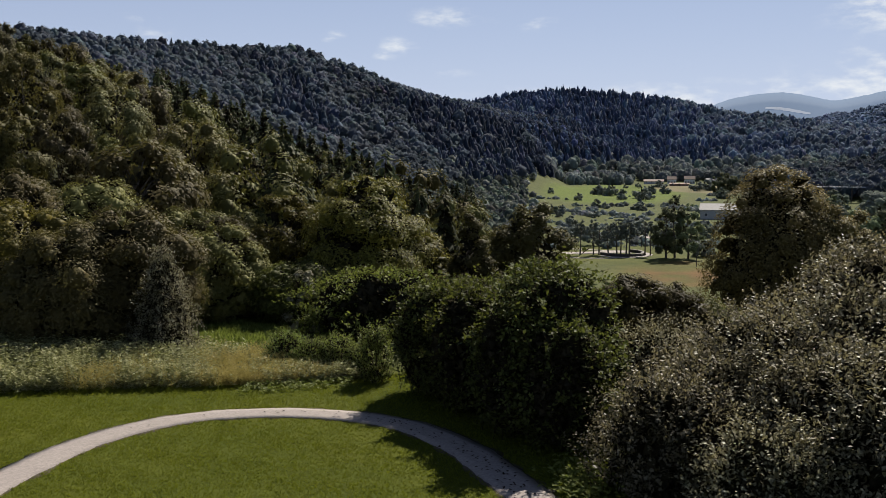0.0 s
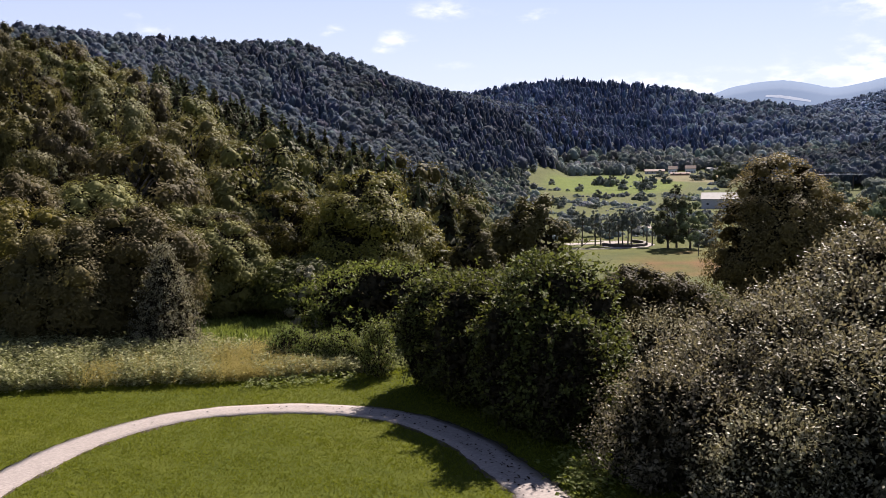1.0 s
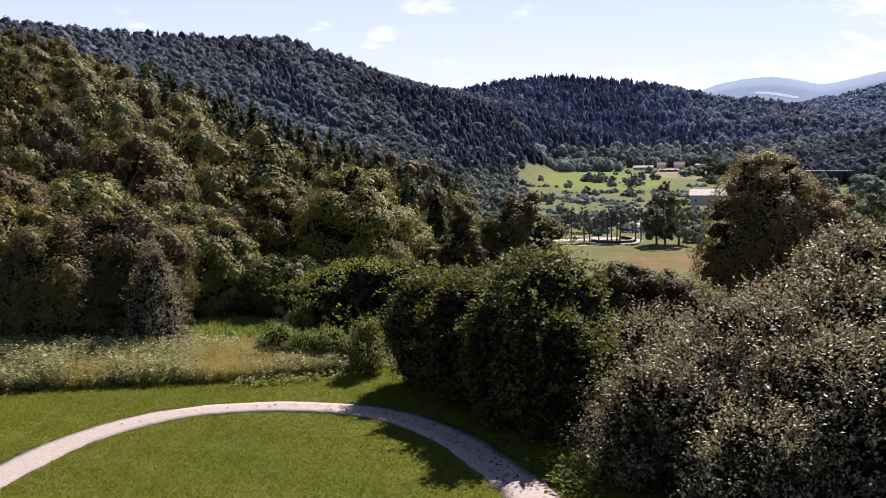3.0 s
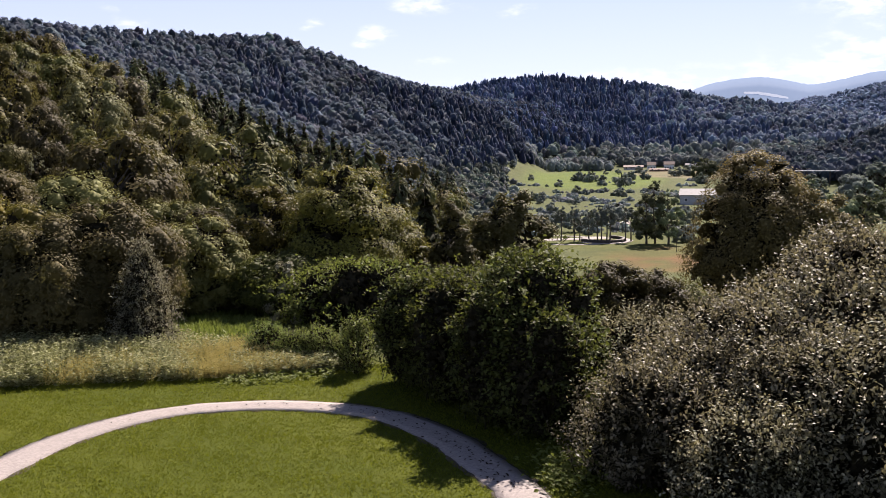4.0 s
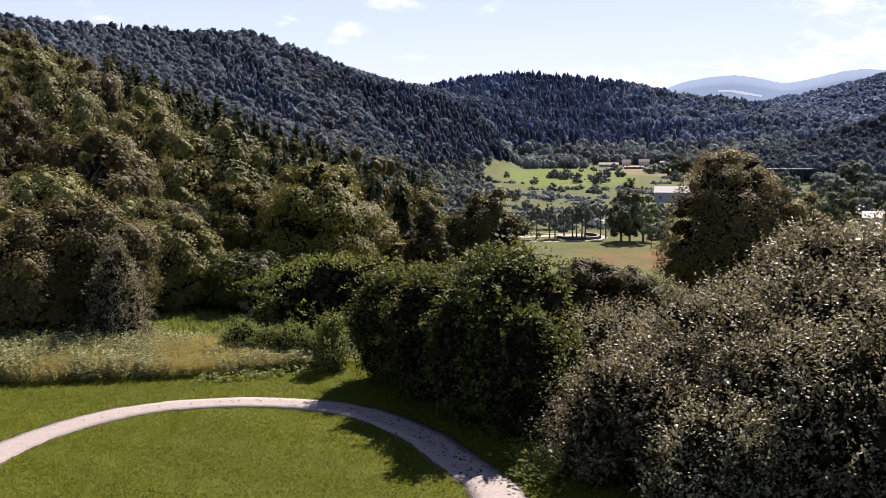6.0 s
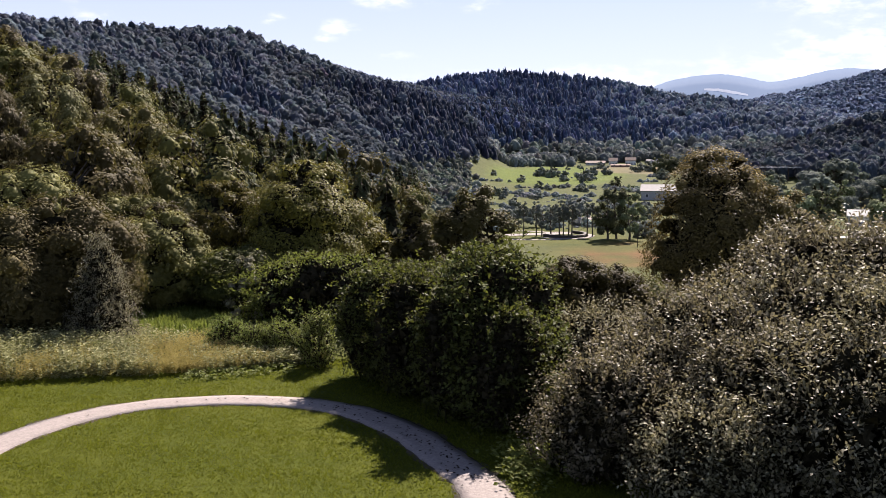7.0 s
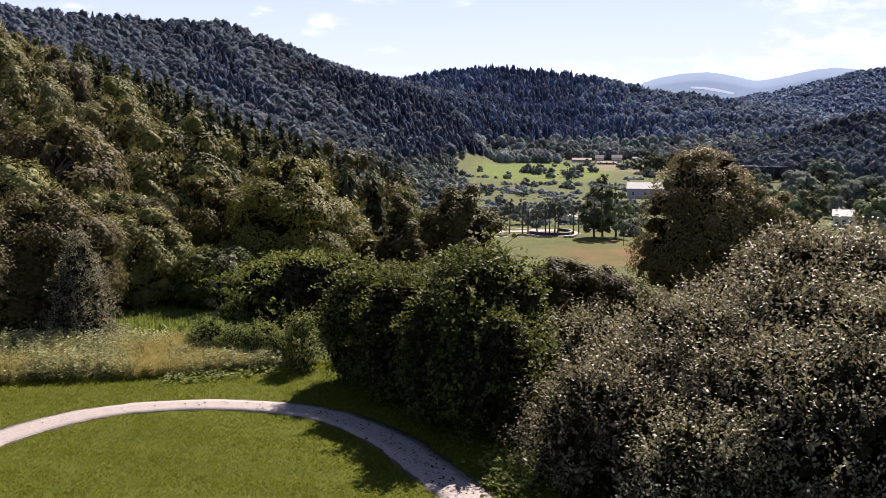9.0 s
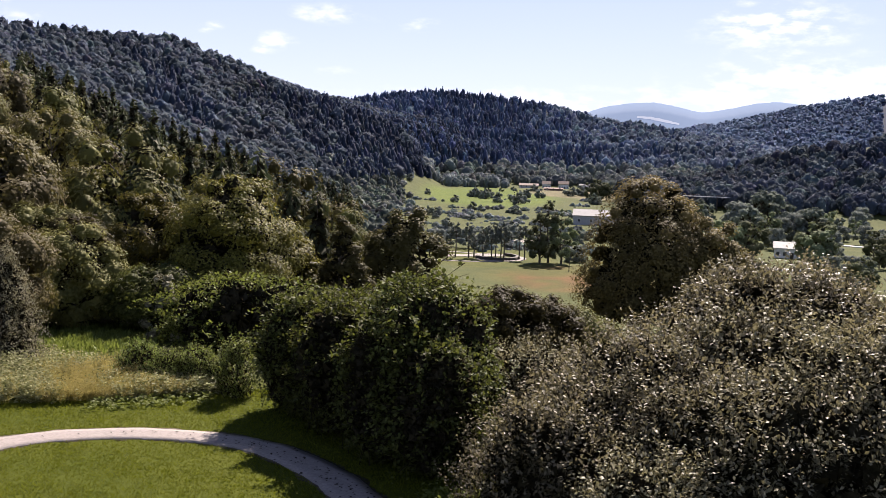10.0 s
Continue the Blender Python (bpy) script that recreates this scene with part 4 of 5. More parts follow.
for x, y in under:
    plant("undergrowth_bush", UNDER_KINDS[rng.integers(3)], x, y, "low green bush under the hillside trees", "bush", "undergrowth", rng.uniform(0, 6.28), rng.uniform(0.7, 1.2))


# ---------------------------------------------------------------- valley: grove, paths, buildings
for seed, (x, y, top, radius, base) in enumerate([
        (38.4, 289.6, -7.5, 1.6, 5.5), (42.0, 289.1, -7.3, 1.5, 5.5), (43.5, 288.9, -8.5, 1.7, 2.2), (46.0, 288.5, -8.0, 1.7, 2.4), (48.3, 288.1, -7.2, 1.9, 4.0),
        (49.4, 287.9, -7.6, 1.6, 4.5), (50.8, 287.7, -7.0, 1.9, 3.6), (51.7, 287.5, -7.6, 1.5, 5.0), (55.9, 286.8, -8.0, 1.0, 6.0), (57.3, 286.5, -7.8, 1.0, 6.0)]):
    own("grove_tree", "grove", 160 + seed, x, y, top, radius, base, "egg", 420, 0.5, LEAF_SCRUB, "slender tree with a bare trunk beside the ring path", "tree", 24, 0.2, group="grove trees", core=0.3, shade_chips=30)
for seed, (x, y, top) in enumerate([(59.9, 278.6, -3.4), (62.6, 280.0, 0.0), (65.6, 277.6, -2.4)]):
    own("alder_tree", "alder", 175 + seed, x, y, top, 3.5, 1.2, "egg", 2600, 0.46, LEAF_VALLEY, "dark alder of a group of three in the dry field", "tree", 40, 0.28, group="alder group", core=0.3, shade_chips=120)
own("field_bush", "fieldbush", 180, 71.5, 284.0, -12.5, 3.0, 0.2, "dome", 900, 0.5, LEAF_SCRUB, "rounded grey-green bush beside the alders", "bush", 40, core=0.3)

RING = [(50.1 + 7.4 * math.cos(a), 291.0 + 9.5 * math.sin(a)) for a in np.linspace(-2.6, 2.2, 16)]
ribbon("ring_path", RING, 1.9, 0.06, 0.2, GRAVEL, "pale curved path round a low ring bed", "path", 6, 0.08)
ribbon("grove_path", [(30, 282), (38, 279.5), (44, 279.5), (50, 281.5)], 1.8, 0.05, 0.2, GRAVEL, "pale path leading to the ring", "path", 7, 0.08)
ribbon("grove_square", [(34, 293), (40, 294.5), (46, 295.5), (53, 297.5)], 5.5, 0.05, 0.2, GRAVEL, "pale gravel square under the grove", "path", 8, 0.25)
ribbon("grove_path", [(30, 304), (38, 306), (44, 303), (48, 300)], 1.8, 0.05, 0.2, GRAVEL, "pale path behind the grove", "path", 9, 0.08)


# ---------------------------------------------------------------- valley: buildings and roads
RENDER_WHITE = plain_material("white_render", (0.62, 0.62, 0.64), (0.78, 0.77, 0.76), 1.5, 0.85, 0.1)
RENDER_GREY = plain_material("grey_render", (0.36, 0.37, 0.4), (0.44, 0.44, 0.46), 1.2, 0.85, 0.1)
SHEET_ROOF = plain_material("pale_sheet_roof", (0.15, 0.146, 0.152), (0.2, 0.194, 0.2), 0.8, 0.85, 0.1)
TILE_ROOF = plain_material("weathered_tile_roof", (0.105, 0.062, 0.054), (0.165, 0.105, 0.09), 2.0, 0.8, 0.3)
BRICK = plain_material("red_brown_brick", (0.156, 0.09, 0.072), (0.228, 0.144, 0.114), 2.5, 0.85, 0.3)
CONCRETE = plain_material("pale_concrete", (0.44, 0.43, 0.41), (0.56, 0.54, 0.52), 0.6, 0.8, 0.2)
GLASS, _, _, gbsdf = material("window_glass")
gbsdf.inputs["Base Color"].default_value = (0.04, 0.05, 0.07, 1)
gbsdf.inputs["Roughness"].default_value = 0.1
TIMBER = plain_material("dark_timber", (0.036, 0.027, 0.021), (0.078, 0.06, 0.048), 3.0, 0.8, 0.4)


def box(x0, x1, y0, y1, z0, z1):
    v = [(x, y, z) for z in (z0, z1) for x, y in ((x0, y0), (x1, y0), (x1, y1), (x0, y1))]
    f = [(0, 3, 2, 1), (4, 5, 6, 7), (0, 1, 5, 4), (1, 2, 6, 5), (2, 3, 7, 6), (3, 0, 4, 7)]
    return np.array(v, dtype=float), np.array(f)


def house(name, x, y, turn, length, depth, wall_high, roof_high, wall_mat, roof_mat, label, windows=3, z=None, door=True, eaves=0.4):
    """A gabled building on an Empty: wall, roof, door, and windows with frame and pane."""
    ob = new(name)
    ob.matrix_basis = pose(x, y, (ground(x, y) if z is None else z) - 0.1, 0, 0, turn)
    tagged(ob, label, "building")
    L, D, H, R, e = length / 2, depth / 2, wall_high, roof_high, eaves
    v = [(-L, -D, -1), (L, -D, -1), (L, D, -1), (-L, D, -1), (-L, -D, H), (L, -D, H), (L, D, H), (-L, D, H), (-L, 0, H + R), (L, 0, H + R)]
    part("wall", mesh_of("wall", v, [np.array([(0, 1, 5, 4), (2, 3, 7, 6), (1, 2, 6, 5), (3, 0, 4, 7)]), np.array([(5, 6, 9), (7, 4, 8)])], [wall_mat]), ob)
    s, t = R / D * e, 0.22
    rv = [(-L - e, -D - e, H - s), (L + e, -D - e, H - s), (L + e, 0, H + R), (-L - e, 0, H + R), (-L - e, D + e, H - s), (L + e, D + e, H - s)]
    rv += [(a, b, c + t) for a, b, c in rv]
    rf = [(6, 7, 8, 9), (9, 8, 11, 10), (1, 0, 3, 2), (2, 3, 4, 5), (0, 1, 7, 6), (5, 4, 10, 11), (1, 2, 8, 7), (2, 5, 11, 8), (3, 0, 6, 9), (4, 3, 9, 10)]
    part("roof", mesh_of("roof", rv, np.array(rf), [roof_mat]), ob)
    for i in range(windows):
        wx = -L + length * (i + 0.5) / windows
        if door and i == windows // 2:
            part("door", mesh_of("door", *box(wx - 0.5, wx + 0.5, -D - 0.05, -D + 0.02, 0, 2.1), [TIMBER]), ob)
            continue
        fr = part("window", mesh_of("window", *box(wx - 0.65, wx + 0.65, -D - 0.05, -D + 0.02, 0.95, 2.35), [RENDER_WHITE]), ob)
        part("pane", mesh_of("pane", *box(wx - 0.52, wx + 0.52, -D - 0.07, -D - 0.045, 1.08, 2.22), [GLASS]), fr)
    return ob


house("white_house", 145.6, 311.0, -24, 8.4, 6.5, 3.4, 1.6, RENDER_WHITE, CONCRETE, "white rendered house with a bright pale roof", 4, -17.6)
house("storage_hall", 134.0, 445.0, -16, 46, 20, 3.6, 2.2, RENDER_GREY, SHEET_ROOF, "long grey storage hall with a pale sheet roof", 9, -17.0)
house("low_barn", 188.5, 932.0, -12, 17, 8, 2.4, 1.6, RENDER_GREY, TILE_ROOF, "low grey barn at the meadow's far edge", 4)
house("white_farmhouse", 206.0, 938.5, -12, 7.6, 7, 4.0, 2.4, RENDER_WHITE, TILE_ROOF, "white farmhouse at the meadow's far edge", 3)
house("white_farmhouse", 221.0, 934.5, -12, 9, 7, 4.4, 2.4, RENDER_WHITE, TILE_ROOF, "white farmhouse with a gabled roof", 4)
house("brick_barn", 199.0, 878.0, -12, 16, 6, 1.6, 0.8, BRICK, BRICK, "low red-brown brick barn", 3)
house("white_farmhouse", 250.0, 968.5, -14, 11, 6, 2.6, 1.2, RENDER_WHITE, SHEET_ROOF, "low white farm building", 3)
house("wooden_chalet", -22.1, 668.0, 10, 6.4, 7.0, 3.6, 2.8, TIMBER, TIMBER, "dark timber chalet among the trees", 2)
ribbon("road", [(140, 412), (158, 396), (174, 381), (190, 362), (205, 345)], 4.5, 0.25, 0.5, CONCRETE, "pale concrete road in the valley", "road", 10, 0.1)
ribbon("yard", [(112, 281), (122, 276.5), (132, 271.5), (140, 266)], 5.0, 0.2, 0.5, CONCRETE, "pale concrete yard in front of the houses", "yard", 11, 0.2)

POLY = plain_material("milky_film", (0.34, 0.38, 0.36), (0.44, 0.48, 0.46), 0.8, 0.5, 0.1)


def polytunnel(x, y, turn, length, radius):
    """A film greenhouse: bowed cover, hoops and a framed door in the end wall."""
    ob = new("polytunnel")
    ob.matrix_basis = pose(x, y, ground(x, y), 0, 0, turn)
    tagged(ob, "pale milky film greenhouse with bowed hoops", "greenhouse")
    a = np.linspace(0, math.pi, 13)
    bow = np.stack([np.zeros(13), np.cos(a) * radius, np.sin(a) * radius * 0.85], 1)
    v = np.concatenate([bow + [-length / 2, 0, 0], bow + [length / 2, 0, 0]])
    i = np.arange(12)
    part("cover", mesh_of("cover", v, np.stack([i, i + 1, i + 14, i + 13], 1), [POLY], True), ob)
    for q in (-1, 1):
        end = np.concatenate([bow + [q * length / 2, 0, 0], [[q * length / 2, 0, 0]]])
        part("end_wall", mesh_of("end_wall", end, np.stack([i, i + 1, np.full(12, 13)], 1), [POLY]), ob)
    for q in np.linspace(-length / 2, length / 2, 7):
        part("hoop", mesh_of("hoop", *tube(bow * 1.012 + [q, 0, 0], np.full(13, 0.05), 5), [RENDER_GREY]), ob)
    part("door", mesh_of("door", *box(-length / 2 - 0.06, -length / 2 + 0.02, -0.6, 0.6, 0, 2.0), [TIMBER]), ob)


polytunnel(166.0, 331.5, 20, 10, 3.0)
# shed added in place of white glints of unclear source
house("white_shed", 138.5, 335.0, -18, 5.5, 4.0, 2.2, 0.9, RENDER_WHITE, SHEET_ROOF, "small white shed with a pale roof", 2)

bridge = tagged(new("foot_bridge"), "long pale foot bridge before the dark bank", "bridge")
bridge.matrix_basis = pose(205, 523.5, -6.6, 0, 0, -21)
part("deck", mesh_of("deck", *box(-17, 13, -0.9, 0.9, -0.15, 0.15), [RENDER_GREY]), bridge)
for i in range(3):
    part("pier", mesh_of("pier", *box(-11 + 11 * i, -10.4 + 11 * i, -0.6, 0.6, -12, -0.15), [TIMBER]), bridge)
for q in (-0.85, 0.8):
    part("rail", mesh_of("rail", *box(-17, 13, q, q + 0.06, 0.9, 0.96), [TIMBER]), bridge)

ribbon("ring_hedge", [(50.1 + 6.0 * math.cos(a), 291.0 + 7.8 * math.sin(a)) for a in np.linspace(-2.9, 0.9, 14)], 1.0, 0.75, 0.9, TIMBER, "low dark hedge along the inside of the ring path", "hedge", 12, 0.08)
ribbon("gravel_yard", [(60, 344), (66, 347), (73, 351)], 11.0, 0.06, 0.2, GRAVEL, "pale gravel yard behind the grove", "yard", 13, 0.3)


def post(name, x, y, high, label, lamp=False):
    """A slim round post; with a lamp it carries a small head."""
    ob = new(name)
    ob.matrix_basis = pose(x, y, ground(x, y) - 0.2)
    tagged(ob, label, "post")
    part("shaft", mesh_of("shaft", *tube([(0, 0, 0), (0, 0, high)], [0.11, 0.09], 8), [TIMBER]), ob)
    if lamp:
        part("lamp_head", mesh_of("lamp_head", *tube([(0, 0, high), (0, 0, high + 0.1), (0, 0, high + 0.45), (0, 0, high + 0.5)], [0.1, 0.24, 0.28, 0.05], 8), [RENDER_WHITE]), ob, "white lamp head")
    else:
        part("cap", mesh_of("cap", *tube([(0, 0, high), (0, 0, high + 0.12)], [0.13, 0.02], 8), [TIMBER]), ob)


post("wooden_post", 63.2, 258.4, 3.0, "slim dark wooden post in the dry field")
post("lamp_post", 59.8, 312.1, 3.2, "slim post with a white lamp head near the ring path", True)

# trees and bushes of the valley floor
rng = np.random.default_rng(200)
SCRUB_KINDS = [broadleaf_meshes("scrub_%s" % "abcd"[i], 210 + i, 3.6 + 0.7 * i, 2.4 + 0.2 * i, 0.1, ("dome", "egg")[i % 2], 260, 0.66, 12, 0.1, (LEAF_SCRUB, LEAF_EDGE, LEAF_SCRUB, LEAF_SCRUB)[i], 0.25, (0.4, 0.4, 0.4, 0.2), puffs_of=(0.3, 0.45), layer=0.0, chips=True, shade_chips=60, inner=0.9) for i in range(4)]
VALLEY_KINDS = [broadleaf_meshes("valley_%s" % "abc"[i], 220 + i, 9 + i, 3.6 + 0.3 * i, 0.8, ("egg", "round", "dome")[i], 750, 0.66, 20, 0.2, (LEAF_EDGE, LEAF_VALLEY, LEAF_SCRUB)[i], 0.24, (0.5, 0.5, 0.25, 0.18), puffs_of=(0.24, 0.4), layer=0.0, chips=True, shade_chips=160, inner=0.8) for i in range(3)]
SCRUB = "grey-green willow bush on the valley floor"
spots = []
while len(spots) < 130:
    y = rng.uniform(318, 860)
    x = rng.uniform(28, 120 + 0.12 * (y - 300))
    band = wave(x, y, 42, 43) > (-0.1 if y < 365 else 0.9 if y > 540 else 0.5)
    edge = x < 38 + 0.085 * (y - 480) and y > 480
    if (band or edge) and not (100 < x < 160 and 400 < y < 500) and all((x - a) ** 2 + (y - b) ** 2 > 7 for a, b in spots):
        spots.append((x, y))
for x, y in spots:
    k = rng.integers(4)
    plant("scrub_bush", SCRUB_KINDS[k], x, y, SCRUB, "bush", "valley bushes", rng.uniform(0, 6.28), rng.uniform(0.4, 0.95))
for cx, cy, count in ((110, 691, 9), (121, 629, 6), (163, 834, 3), (150, 714, 2), (60, 760, 3), (170, 640, 5), (195, 760, 6)):
    for i in range(count):
        plant("scrub_bush", SCRUB_KINDS[rng.integers(4)], cx + rng.normal(0, 7), cy + rng.normal(0, 9), SCRUB, "bush", "valley bushes", rng.uniform(0, 6.28), rng.uniform(0.8, 1.5))
spots = []
while len(spots) < 62:
    a, d = radians(rng.uniform(17.5, 31)), rng.uniform(345, 540)
    x, y = d * math.sin(a), d * math.cos(a)
    if abs(x - (145.6 * y / 311.0)) < 7 and y < 318 or abs(x - (152 * y / 350.0)) < 6 and y < 355 or abs(x - 127 * y / 274) < 12 and y < 276:
        continue
    if all((x - p) ** 2 + (y - q) ** 2 > 64 for p, q in spots):
        spots.append((x, y))
for x, y in spots:
    plant("valley_tree", VALLEY_KINDS[rng.integers(3)], x, y, "rounded broadleaf tree among the houses", "tree", "valley trees", rng.uniform(0, 6.28), rng.uniform(0.6, 1.05))
for cx, cy, high, k in ((119.3, 296.9, 12.3, 1), (127.9, 297.6, 12.6, 1), (162.2, 389.6, 15.7, 2), (176.9, 405.0, 17.9, 0), (186.4, 411.7, 17.4, 0), (168.7, 364.8, 11.1, 2),
                        (175.0, 367.4, 12.7, 2), (177.1, 360.8, 13.8, 0), (135.2, 270.0, 12.0, 1), (136.5, 274.9, 13.5, 1), (151.4, 356.1, 13.7, 0), (158.9, 358.3, 12.3, 1)):
    plant("valley_tree", VALLEY_KINDS[k], cx, cy, "broad leafy tree beside the white house", "tree", "valley trees", cx, high / (9.0 + k))
rng = np.random.default_rng(205)
spots = []
while len(spots) < 17:
    a, d = radians(rng.uniform(26.4, 31.5)), rng.uniform(245, 345)
    x, y = d * math.sin(a), d * math.cos(a)
    if all((x - p) ** 2 + (y - q) ** 2 > 70 for p, q in spots + [(166.0, 331.5)]):
        spots.append((x, y))
        plant("valley_tree", VALLEY_KINDS[rng.integers(3)], x, y, "rounded broadleaf tree in the gardens behind the house", "tree", "valley trees", rng.uniform(0, 6.28), rng.uniform(0.45, 0.8))
for cx, cy, high in ((182, 691, 12.5), (188.5, 694, 15), (195, 697, 13)):
    plant("valley_tree", VALLEY_KINDS[1], cx, cy, "green tree of a clump behind the storage hall", "tree", "valley trees", cx, high / 10.0)
for cx, cy in ((46, 318), (52, 322), (41, 322), (36, 316)):
    plant("valley_tree", VALLEY_KINDS[2], cx, cy, "grey-green tree behind the grove", "tree", "valley trees", rng.uniform(0, 6.28), rng.uniform(0.55, 0.75))


# ---------------------------------------------------------------- far woods
def far_wood(name, seed, spots, label, mats, tall=(8, 13), wide=0.36, conifers=0.3, sprays=24, tone=0.22):
    """Woods too far off to count, in one mesh: lobed crowns, dark ones and cones with loose sprays. conifers: a share, or a function of x and y."""
    rng = np.random.default_rng(seed)
    n = len(spots)
    share = conifers(spots[:, 0], spots[:, 1]) if callable(conifers) else conifers
    dark = rng.uniform(size=n) < share
    cone = dark & (rng.uniform(size=n) < 0.75)
    h = rng.uniform(*tall, n) * np.where(cone, 1.08, 1.0)
    w = h * wide * rng.uniform(0.7, 1.4, n) * np.where(cone, 0.72, 1.0)
    w = np.where(dark & ~cone, w * 0.85, w)
    base = np.concatenate([spots, (land(spots[:, 0], spots[:, 1]) - 0.5)[:, None]], 1)
    lobe = rng.uniform(0, 6.28, (n, 3))
    tint = np.clip(rng.normal(1.0, tone, n), 0.5, 1.7)[:, None] * (1 + rng.normal(0, 0.06, (n, 3)))
    tint = tint * (1 + tone * 1.3 * wave(spots[:, 0], spots[:, 1], 120, seed))[:, None]
    pieces, index, tints = [], [], []
    for is_cone, is_dark in ((False, False), (False, True), (True, True)):
        ids = np.nonzero((cone == is_cone) & (dark == is_dark))[0]
        if not len(ids):
            continue
        form = CONE if is_cone else LOBE
        verts, faces = lumps(rng, base[ids], w[ids] * 0.88, h[ids] * 0.94, form, 6, 0.1 if is_cone else 0.17)
        pieces.append((verts, faces))
        index.append(np.full(len(faces), len(mats) - 1 if is_dark else 0, dtype=np.int32))
        tints.append(np.repeat(tint[ids], len(verts) // len(ids), 0))
        # loose sprays on the mass
        k = np.repeat(ids, sprays // 3 if is_cone else sprays)
        m = len(k)
        a, up = rng.uniform(0, 2 * np.pi, m), rng.uniform(0.12, 1.0, m)
        reach = np.interp(up, list(form[0]) + [1.0], list(form[1]) + [0.05]) * (1.02 + 0.1 * np.sin(3 * a + lobe[k, 0] + 5 * up) + 0.08 * np.sin(7 * up + 2 * a + lobe[k, 1]))
        d = np.stack([np.cos(a) * reach * w[k], np.sin(a) * reach * w[k], up * h[k]], 1)
        nor = unit(np.stack([np.cos(a), np.sin(a), 2.2 * (up - 0.5) if not is_cone else np.full(m, 0.4)], 1)) + [0, 0, 0.2]
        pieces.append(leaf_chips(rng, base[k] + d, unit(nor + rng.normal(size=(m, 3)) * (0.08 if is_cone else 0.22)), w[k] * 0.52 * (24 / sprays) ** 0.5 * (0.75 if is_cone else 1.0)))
        index.append(np.full(m, len(mats) - 1 if is_dark else 0, dtype=np.int32))
        tints.append(np.repeat(tint[k], 3, 0))
    me = mesh_of(name, *join(pieces), mats, True)
    me.polygons.foreach_set("material_index", np.concatenate(index))
    layer = me.color_attributes.new("tint", "FLOAT_COLOR", "POINT")
    layer.data.foreach_set("color", np.concatenate([np.concatenate(tints), np.ones((len(me.vertices), 1))], 1).astype(np.float32).ravel())
    return tagged(new(name, me), label, "woods", kind="stuff")


def planted(seed, gap, x0, x1, y0, y1, keep):
    """Spots an uneven gap apart."""
    rng = np.random.default_rng(seed)
    px, py = np.meshgrid(np.arange(x0, x1, gap, dtype=float), np.arange(y0, y1, gap, dtype=float))
    px[1::2] += gap / 2
    p = np.stack([px.ravel(), py.ravel()], 1) + rng.uniform(-0.42, 0.42, (px.size, 2)) * gap
    return p[keep(p[:, 0], p[:, 1])]


def scatter(seed, n, x0, x1, y0, y1, keep):
    rng = np.random.default_rng(seed)
    p = np.stack([rng.uniform(x0, x1, n), rng.uniform(y0, y1, n)], 1)
    return p[keep(p[:, 0], p[:, 1])]


def in_camera_sight(x, y):
    """Wooded slopes in the camera's sight, as far as just past the crest, and not behind the near hillside."""
    z = land(x, y)
    free = (z > -10) & (np.abs(x) < 0.46 * y + 40) & (land(x - 0.1 * 40, y - 40) < z + 6)
    for k in np.linspace(0.1, 0.9, 17):
        free &= land(x * k, y * k) + 3 < 11.3 + (z + 13 - 11.3) * k
    return free


def hollow_shade(x, y):
    """Where dark spruces stand in for a shaded hollow in the long ridge, by camera bearings."""
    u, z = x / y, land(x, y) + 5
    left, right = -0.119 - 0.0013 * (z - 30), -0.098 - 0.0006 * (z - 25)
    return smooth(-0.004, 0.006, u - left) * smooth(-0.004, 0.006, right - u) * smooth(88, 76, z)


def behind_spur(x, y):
    """The steep slope beyond the spur of the long ridge, darkened by planting within camera bearings."""
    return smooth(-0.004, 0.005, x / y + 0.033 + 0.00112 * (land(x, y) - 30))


SMALL = (6.0, 11.5)
# dark foliage replaces the shade of a hollow that the land doesn't have
far_wood("far_woods", 80, planted(81, 6.6, -560, 160, 600, 1330, lambda x, y: in_camera_sight(x, y) & ((x < 46 + 0.085 * (y - 480) + 12 * wave(x, y, 45, 49)) | (land(x, y) > -2 + 5 * wave(x, y, 50, 50)))), "dense woods on the long ridge", [LEAF_FAR, NEEDLE_FAR], SMALL, 0.44, lambda x, y: np.clip(smooth(0.2, 0.8, wave(x, y, 110, 31)) * 0.5 + 0.03 + 0.85 * hollow_shade(x, y) + 0.9 * behind_spur(x, y) * smooth(2, 12, np.interp(x, [-98, -56, 2, 58], [74, 62, 60, 54]) - land(x, y)), 0, 0.95))
# dark conifers stand in for the hill's shaded face, paler crowns for its lit flank
far_wood("far_woods", 82, planted(83, 7.4, -40, 640, 980, 1620, lambda x, y: in_camera_sight(x, y) & ((land(x, y) > -2) | (x > 380))), "dense woods on the rounded hill", [HILL_FAR, NEEDLE_HILL], SMALL, 0.44, lambda x, y: np.clip(0.97 - 0.75 * smooth(230, 400, x), 0.2, 1))
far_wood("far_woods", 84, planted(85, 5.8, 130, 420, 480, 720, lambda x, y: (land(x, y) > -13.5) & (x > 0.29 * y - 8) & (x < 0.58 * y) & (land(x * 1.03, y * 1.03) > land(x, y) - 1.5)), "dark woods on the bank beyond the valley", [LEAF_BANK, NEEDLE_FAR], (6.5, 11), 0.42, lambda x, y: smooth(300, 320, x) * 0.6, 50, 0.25)
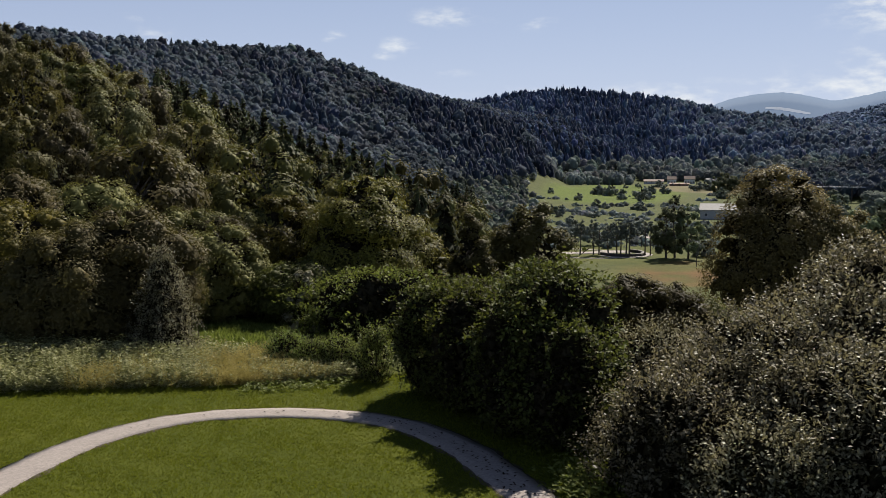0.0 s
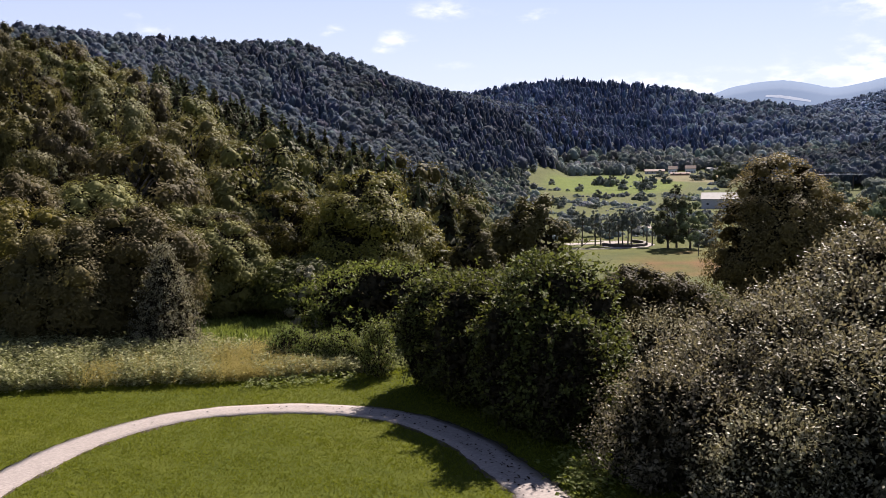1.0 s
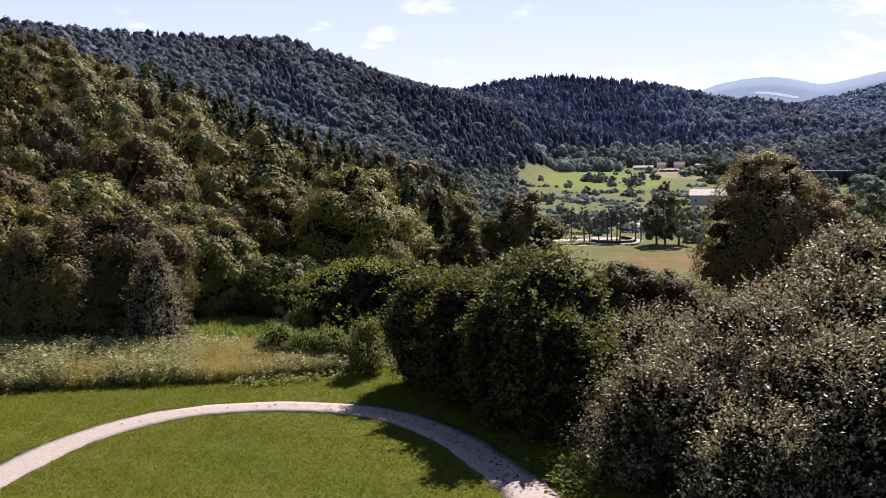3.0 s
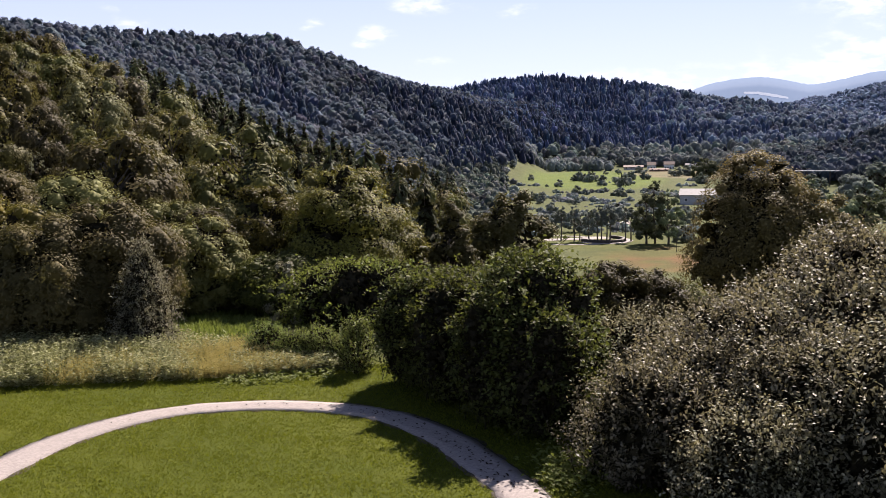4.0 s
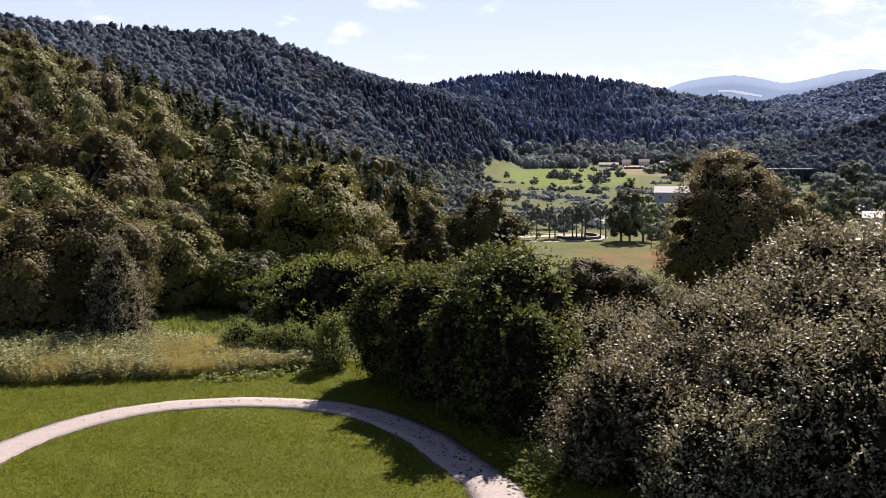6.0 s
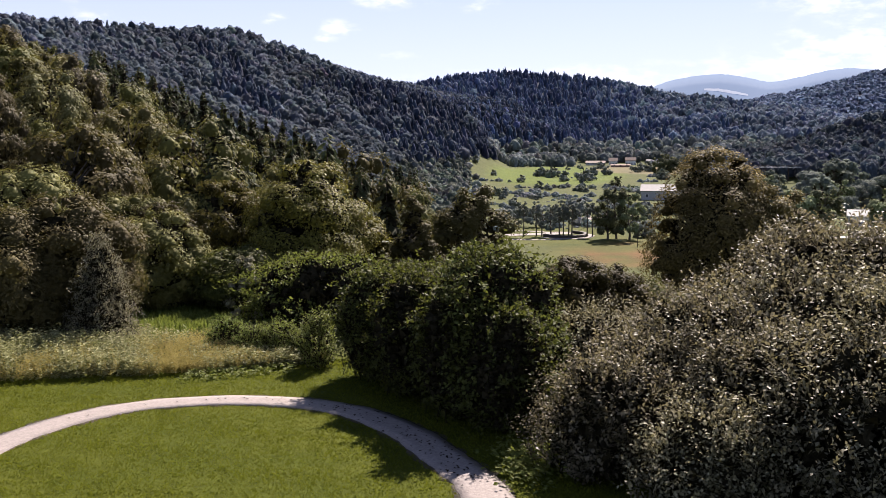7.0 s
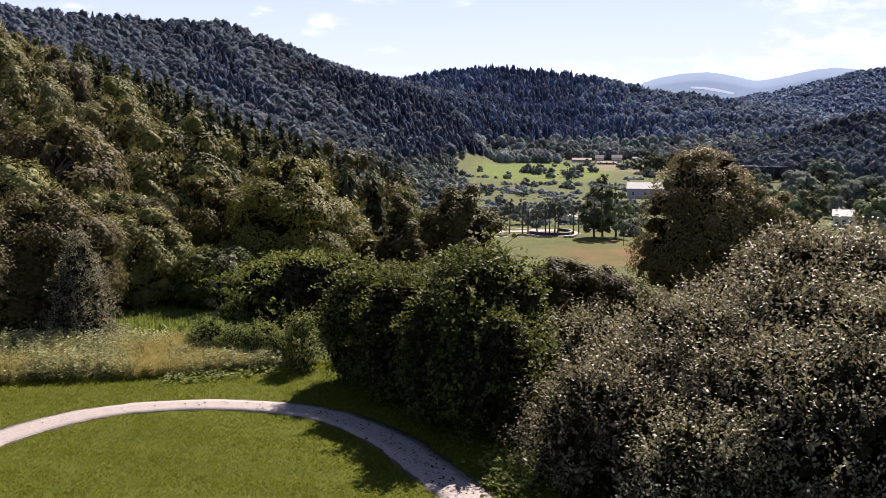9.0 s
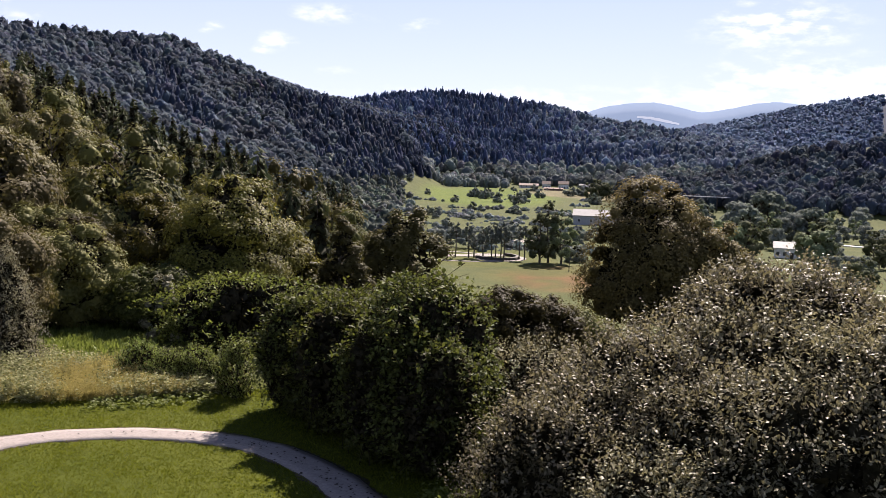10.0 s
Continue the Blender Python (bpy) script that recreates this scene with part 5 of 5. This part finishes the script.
far_wood("valley_trees", 88, planted(89, 9.0, 20, 380, 905, 1100, lambda x, y: (wave(x, y, 60, 41) > -0.9) & (land(x, y) < -1.5) & ~((x > 165) & (x < 262) & (y < 975))), "grey-green trees along the valley's edge", [WILLOW_FAR, LEAF_BANK], (6, 12), 0.46, 0.04, 50)

far_wood("far_woods", 86, planted(87, 11.5, 560, 1500, 1950, 2620, lambda x, y: (land(x, y) > 24) & (x < 0.56 * y) & (x > 0.25 * y)), "haze-tinted blue-grey woods on the high slope beyond the valley", [SLOPE_FAR], (7.0, 10.0), 0.75, 0.0, 9, 0.1)
far_wood("valley_trees", 97, scatter(98, 1900, -60, 60, 330, 740, lambda x, y: (x < 36 + 0.085 * (y - 480)) & (x > -0.06 * y - 10 + 0.04 * (y - 400)) & ~((np.abs(x + 21) < 7) & (y > 560) & (y < 676))), "mixed trees where the hillside meets the meadow", [EDGE_FAR, LEAF_BANK], (3.0, 7.5), 0.42, 0.25)
far_wood("valley_trees", 99, scatter(101, 420, 20, 120, 480, 940, lambda x, y: np.abs(x - 34 - 0.085 * (y - 480) - 6 * wave(x, y, 60, 48)) < 9), "pale willows along the meadow's edge", [WILLOW_FAR], (2.0, 5.5), 0.5, 0.0, 40)
far_wood("valley_scrub", 95, scatter(96, 2600, 28, 210, 305, 690, lambda x, y: (wave(x, y, 38, 45) > np.where(y < 560, 0.1, 0.8)) & (y > 3.6 * (x - 120) + 300) & ~((x > 95) & (x < 165) & (y > 415) & (y < 480))), "low grey-green scrub and tall weeds on the valley floor", [WILLOW_FAR], (0.8, 2.6), 0.8, 0.0, 20)

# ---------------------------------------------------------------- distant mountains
mm, mn, ml, mp = material("mountain_haze_glow")
# blue base and blue emission put distance haze into the mountain itself
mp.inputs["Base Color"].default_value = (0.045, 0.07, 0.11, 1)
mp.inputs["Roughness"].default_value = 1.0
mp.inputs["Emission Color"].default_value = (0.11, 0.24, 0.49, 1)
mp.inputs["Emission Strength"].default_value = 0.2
crest = spline([(700, 4480, 60), (1000, 4393, 165), (1100, 4366, 196), (1213, 4336, 233), (1369, 4289, 252), (1480, 4252, 236), (1567, 4221, 217), (1672, 4180, 233), (1795, 4129, 259), (1895, 4084, 259), (2100, 3990, 225), (2500, 3800, 150)], 8)
rough = np.array([2.5 * noise.noise(Vector((i * 0.9, 0.3, 0))) + 1.2 * noise.noise(Vector((i * 2.7, 7.3, 0))) for i in range(len(crest))])
crest[:, 2] += rough
rows = [crest + np.array([-260.0, -700.0, 0]) * k + np.stack([np.zeros(len(crest)), np.zeros(len(crest)), -(crest[:, 2] + 30) * k], 1) for k in np.linspace(0, 1, 7)]
rows += [crest + np.array([130.0, 350.0, -300.0])]
n, m = len(crest), len(rows)
order = [rows[-1]] + rows[:-1]
v = np.stack(order, 1).reshape(-1, 3)
i = (np.arange(n - 1)[:, None] * m + np.arange(m - 1)[None, :]).ravel()
tagged(new("backdrop", mesh_of("backdrop", v, np.stack([i, i + m, i + m + 1, i + 1], 1), [mm], True)), "pale blue distant mountains with a haze glow, behind the valley", "mountains", kind="structure")

# a pale field high on the far mountain
FAR_FIELD = plain_material("pale_far_field", (0.19, 0.24, 0.34), (0.22, 0.27, 0.37), 0.02, 0.95, 0.0)
line = crest[(crest[:, 0] / crest[:, 1] > 0.308) & (crest[:, 0] / crest[:, 1] < 0.352)]
k = np.interp(np.arange(len(line)), [0, len(line) - 1], [0.25, 0.30])
strips = [line + np.stack([-260.0 * q, -700.0 * q, -(line[:, 2] + 30) * q + 0.8], 1) for q in (k - 0.022, k + 0.022 * np.sin(np.linspace(0.3, 2.9, len(line))))]
v = np.stack(strips, 1).reshape(-1, 3)
i = np.arange(len(line) - 1) * 2
tagged(new("far_field", mesh_of("far_field", v, np.stack([i, i + 1, i + 3, i + 2], 1), [FAR_FIELD])), "pale bluish field high on the distant mountain", "field", kind="structure")
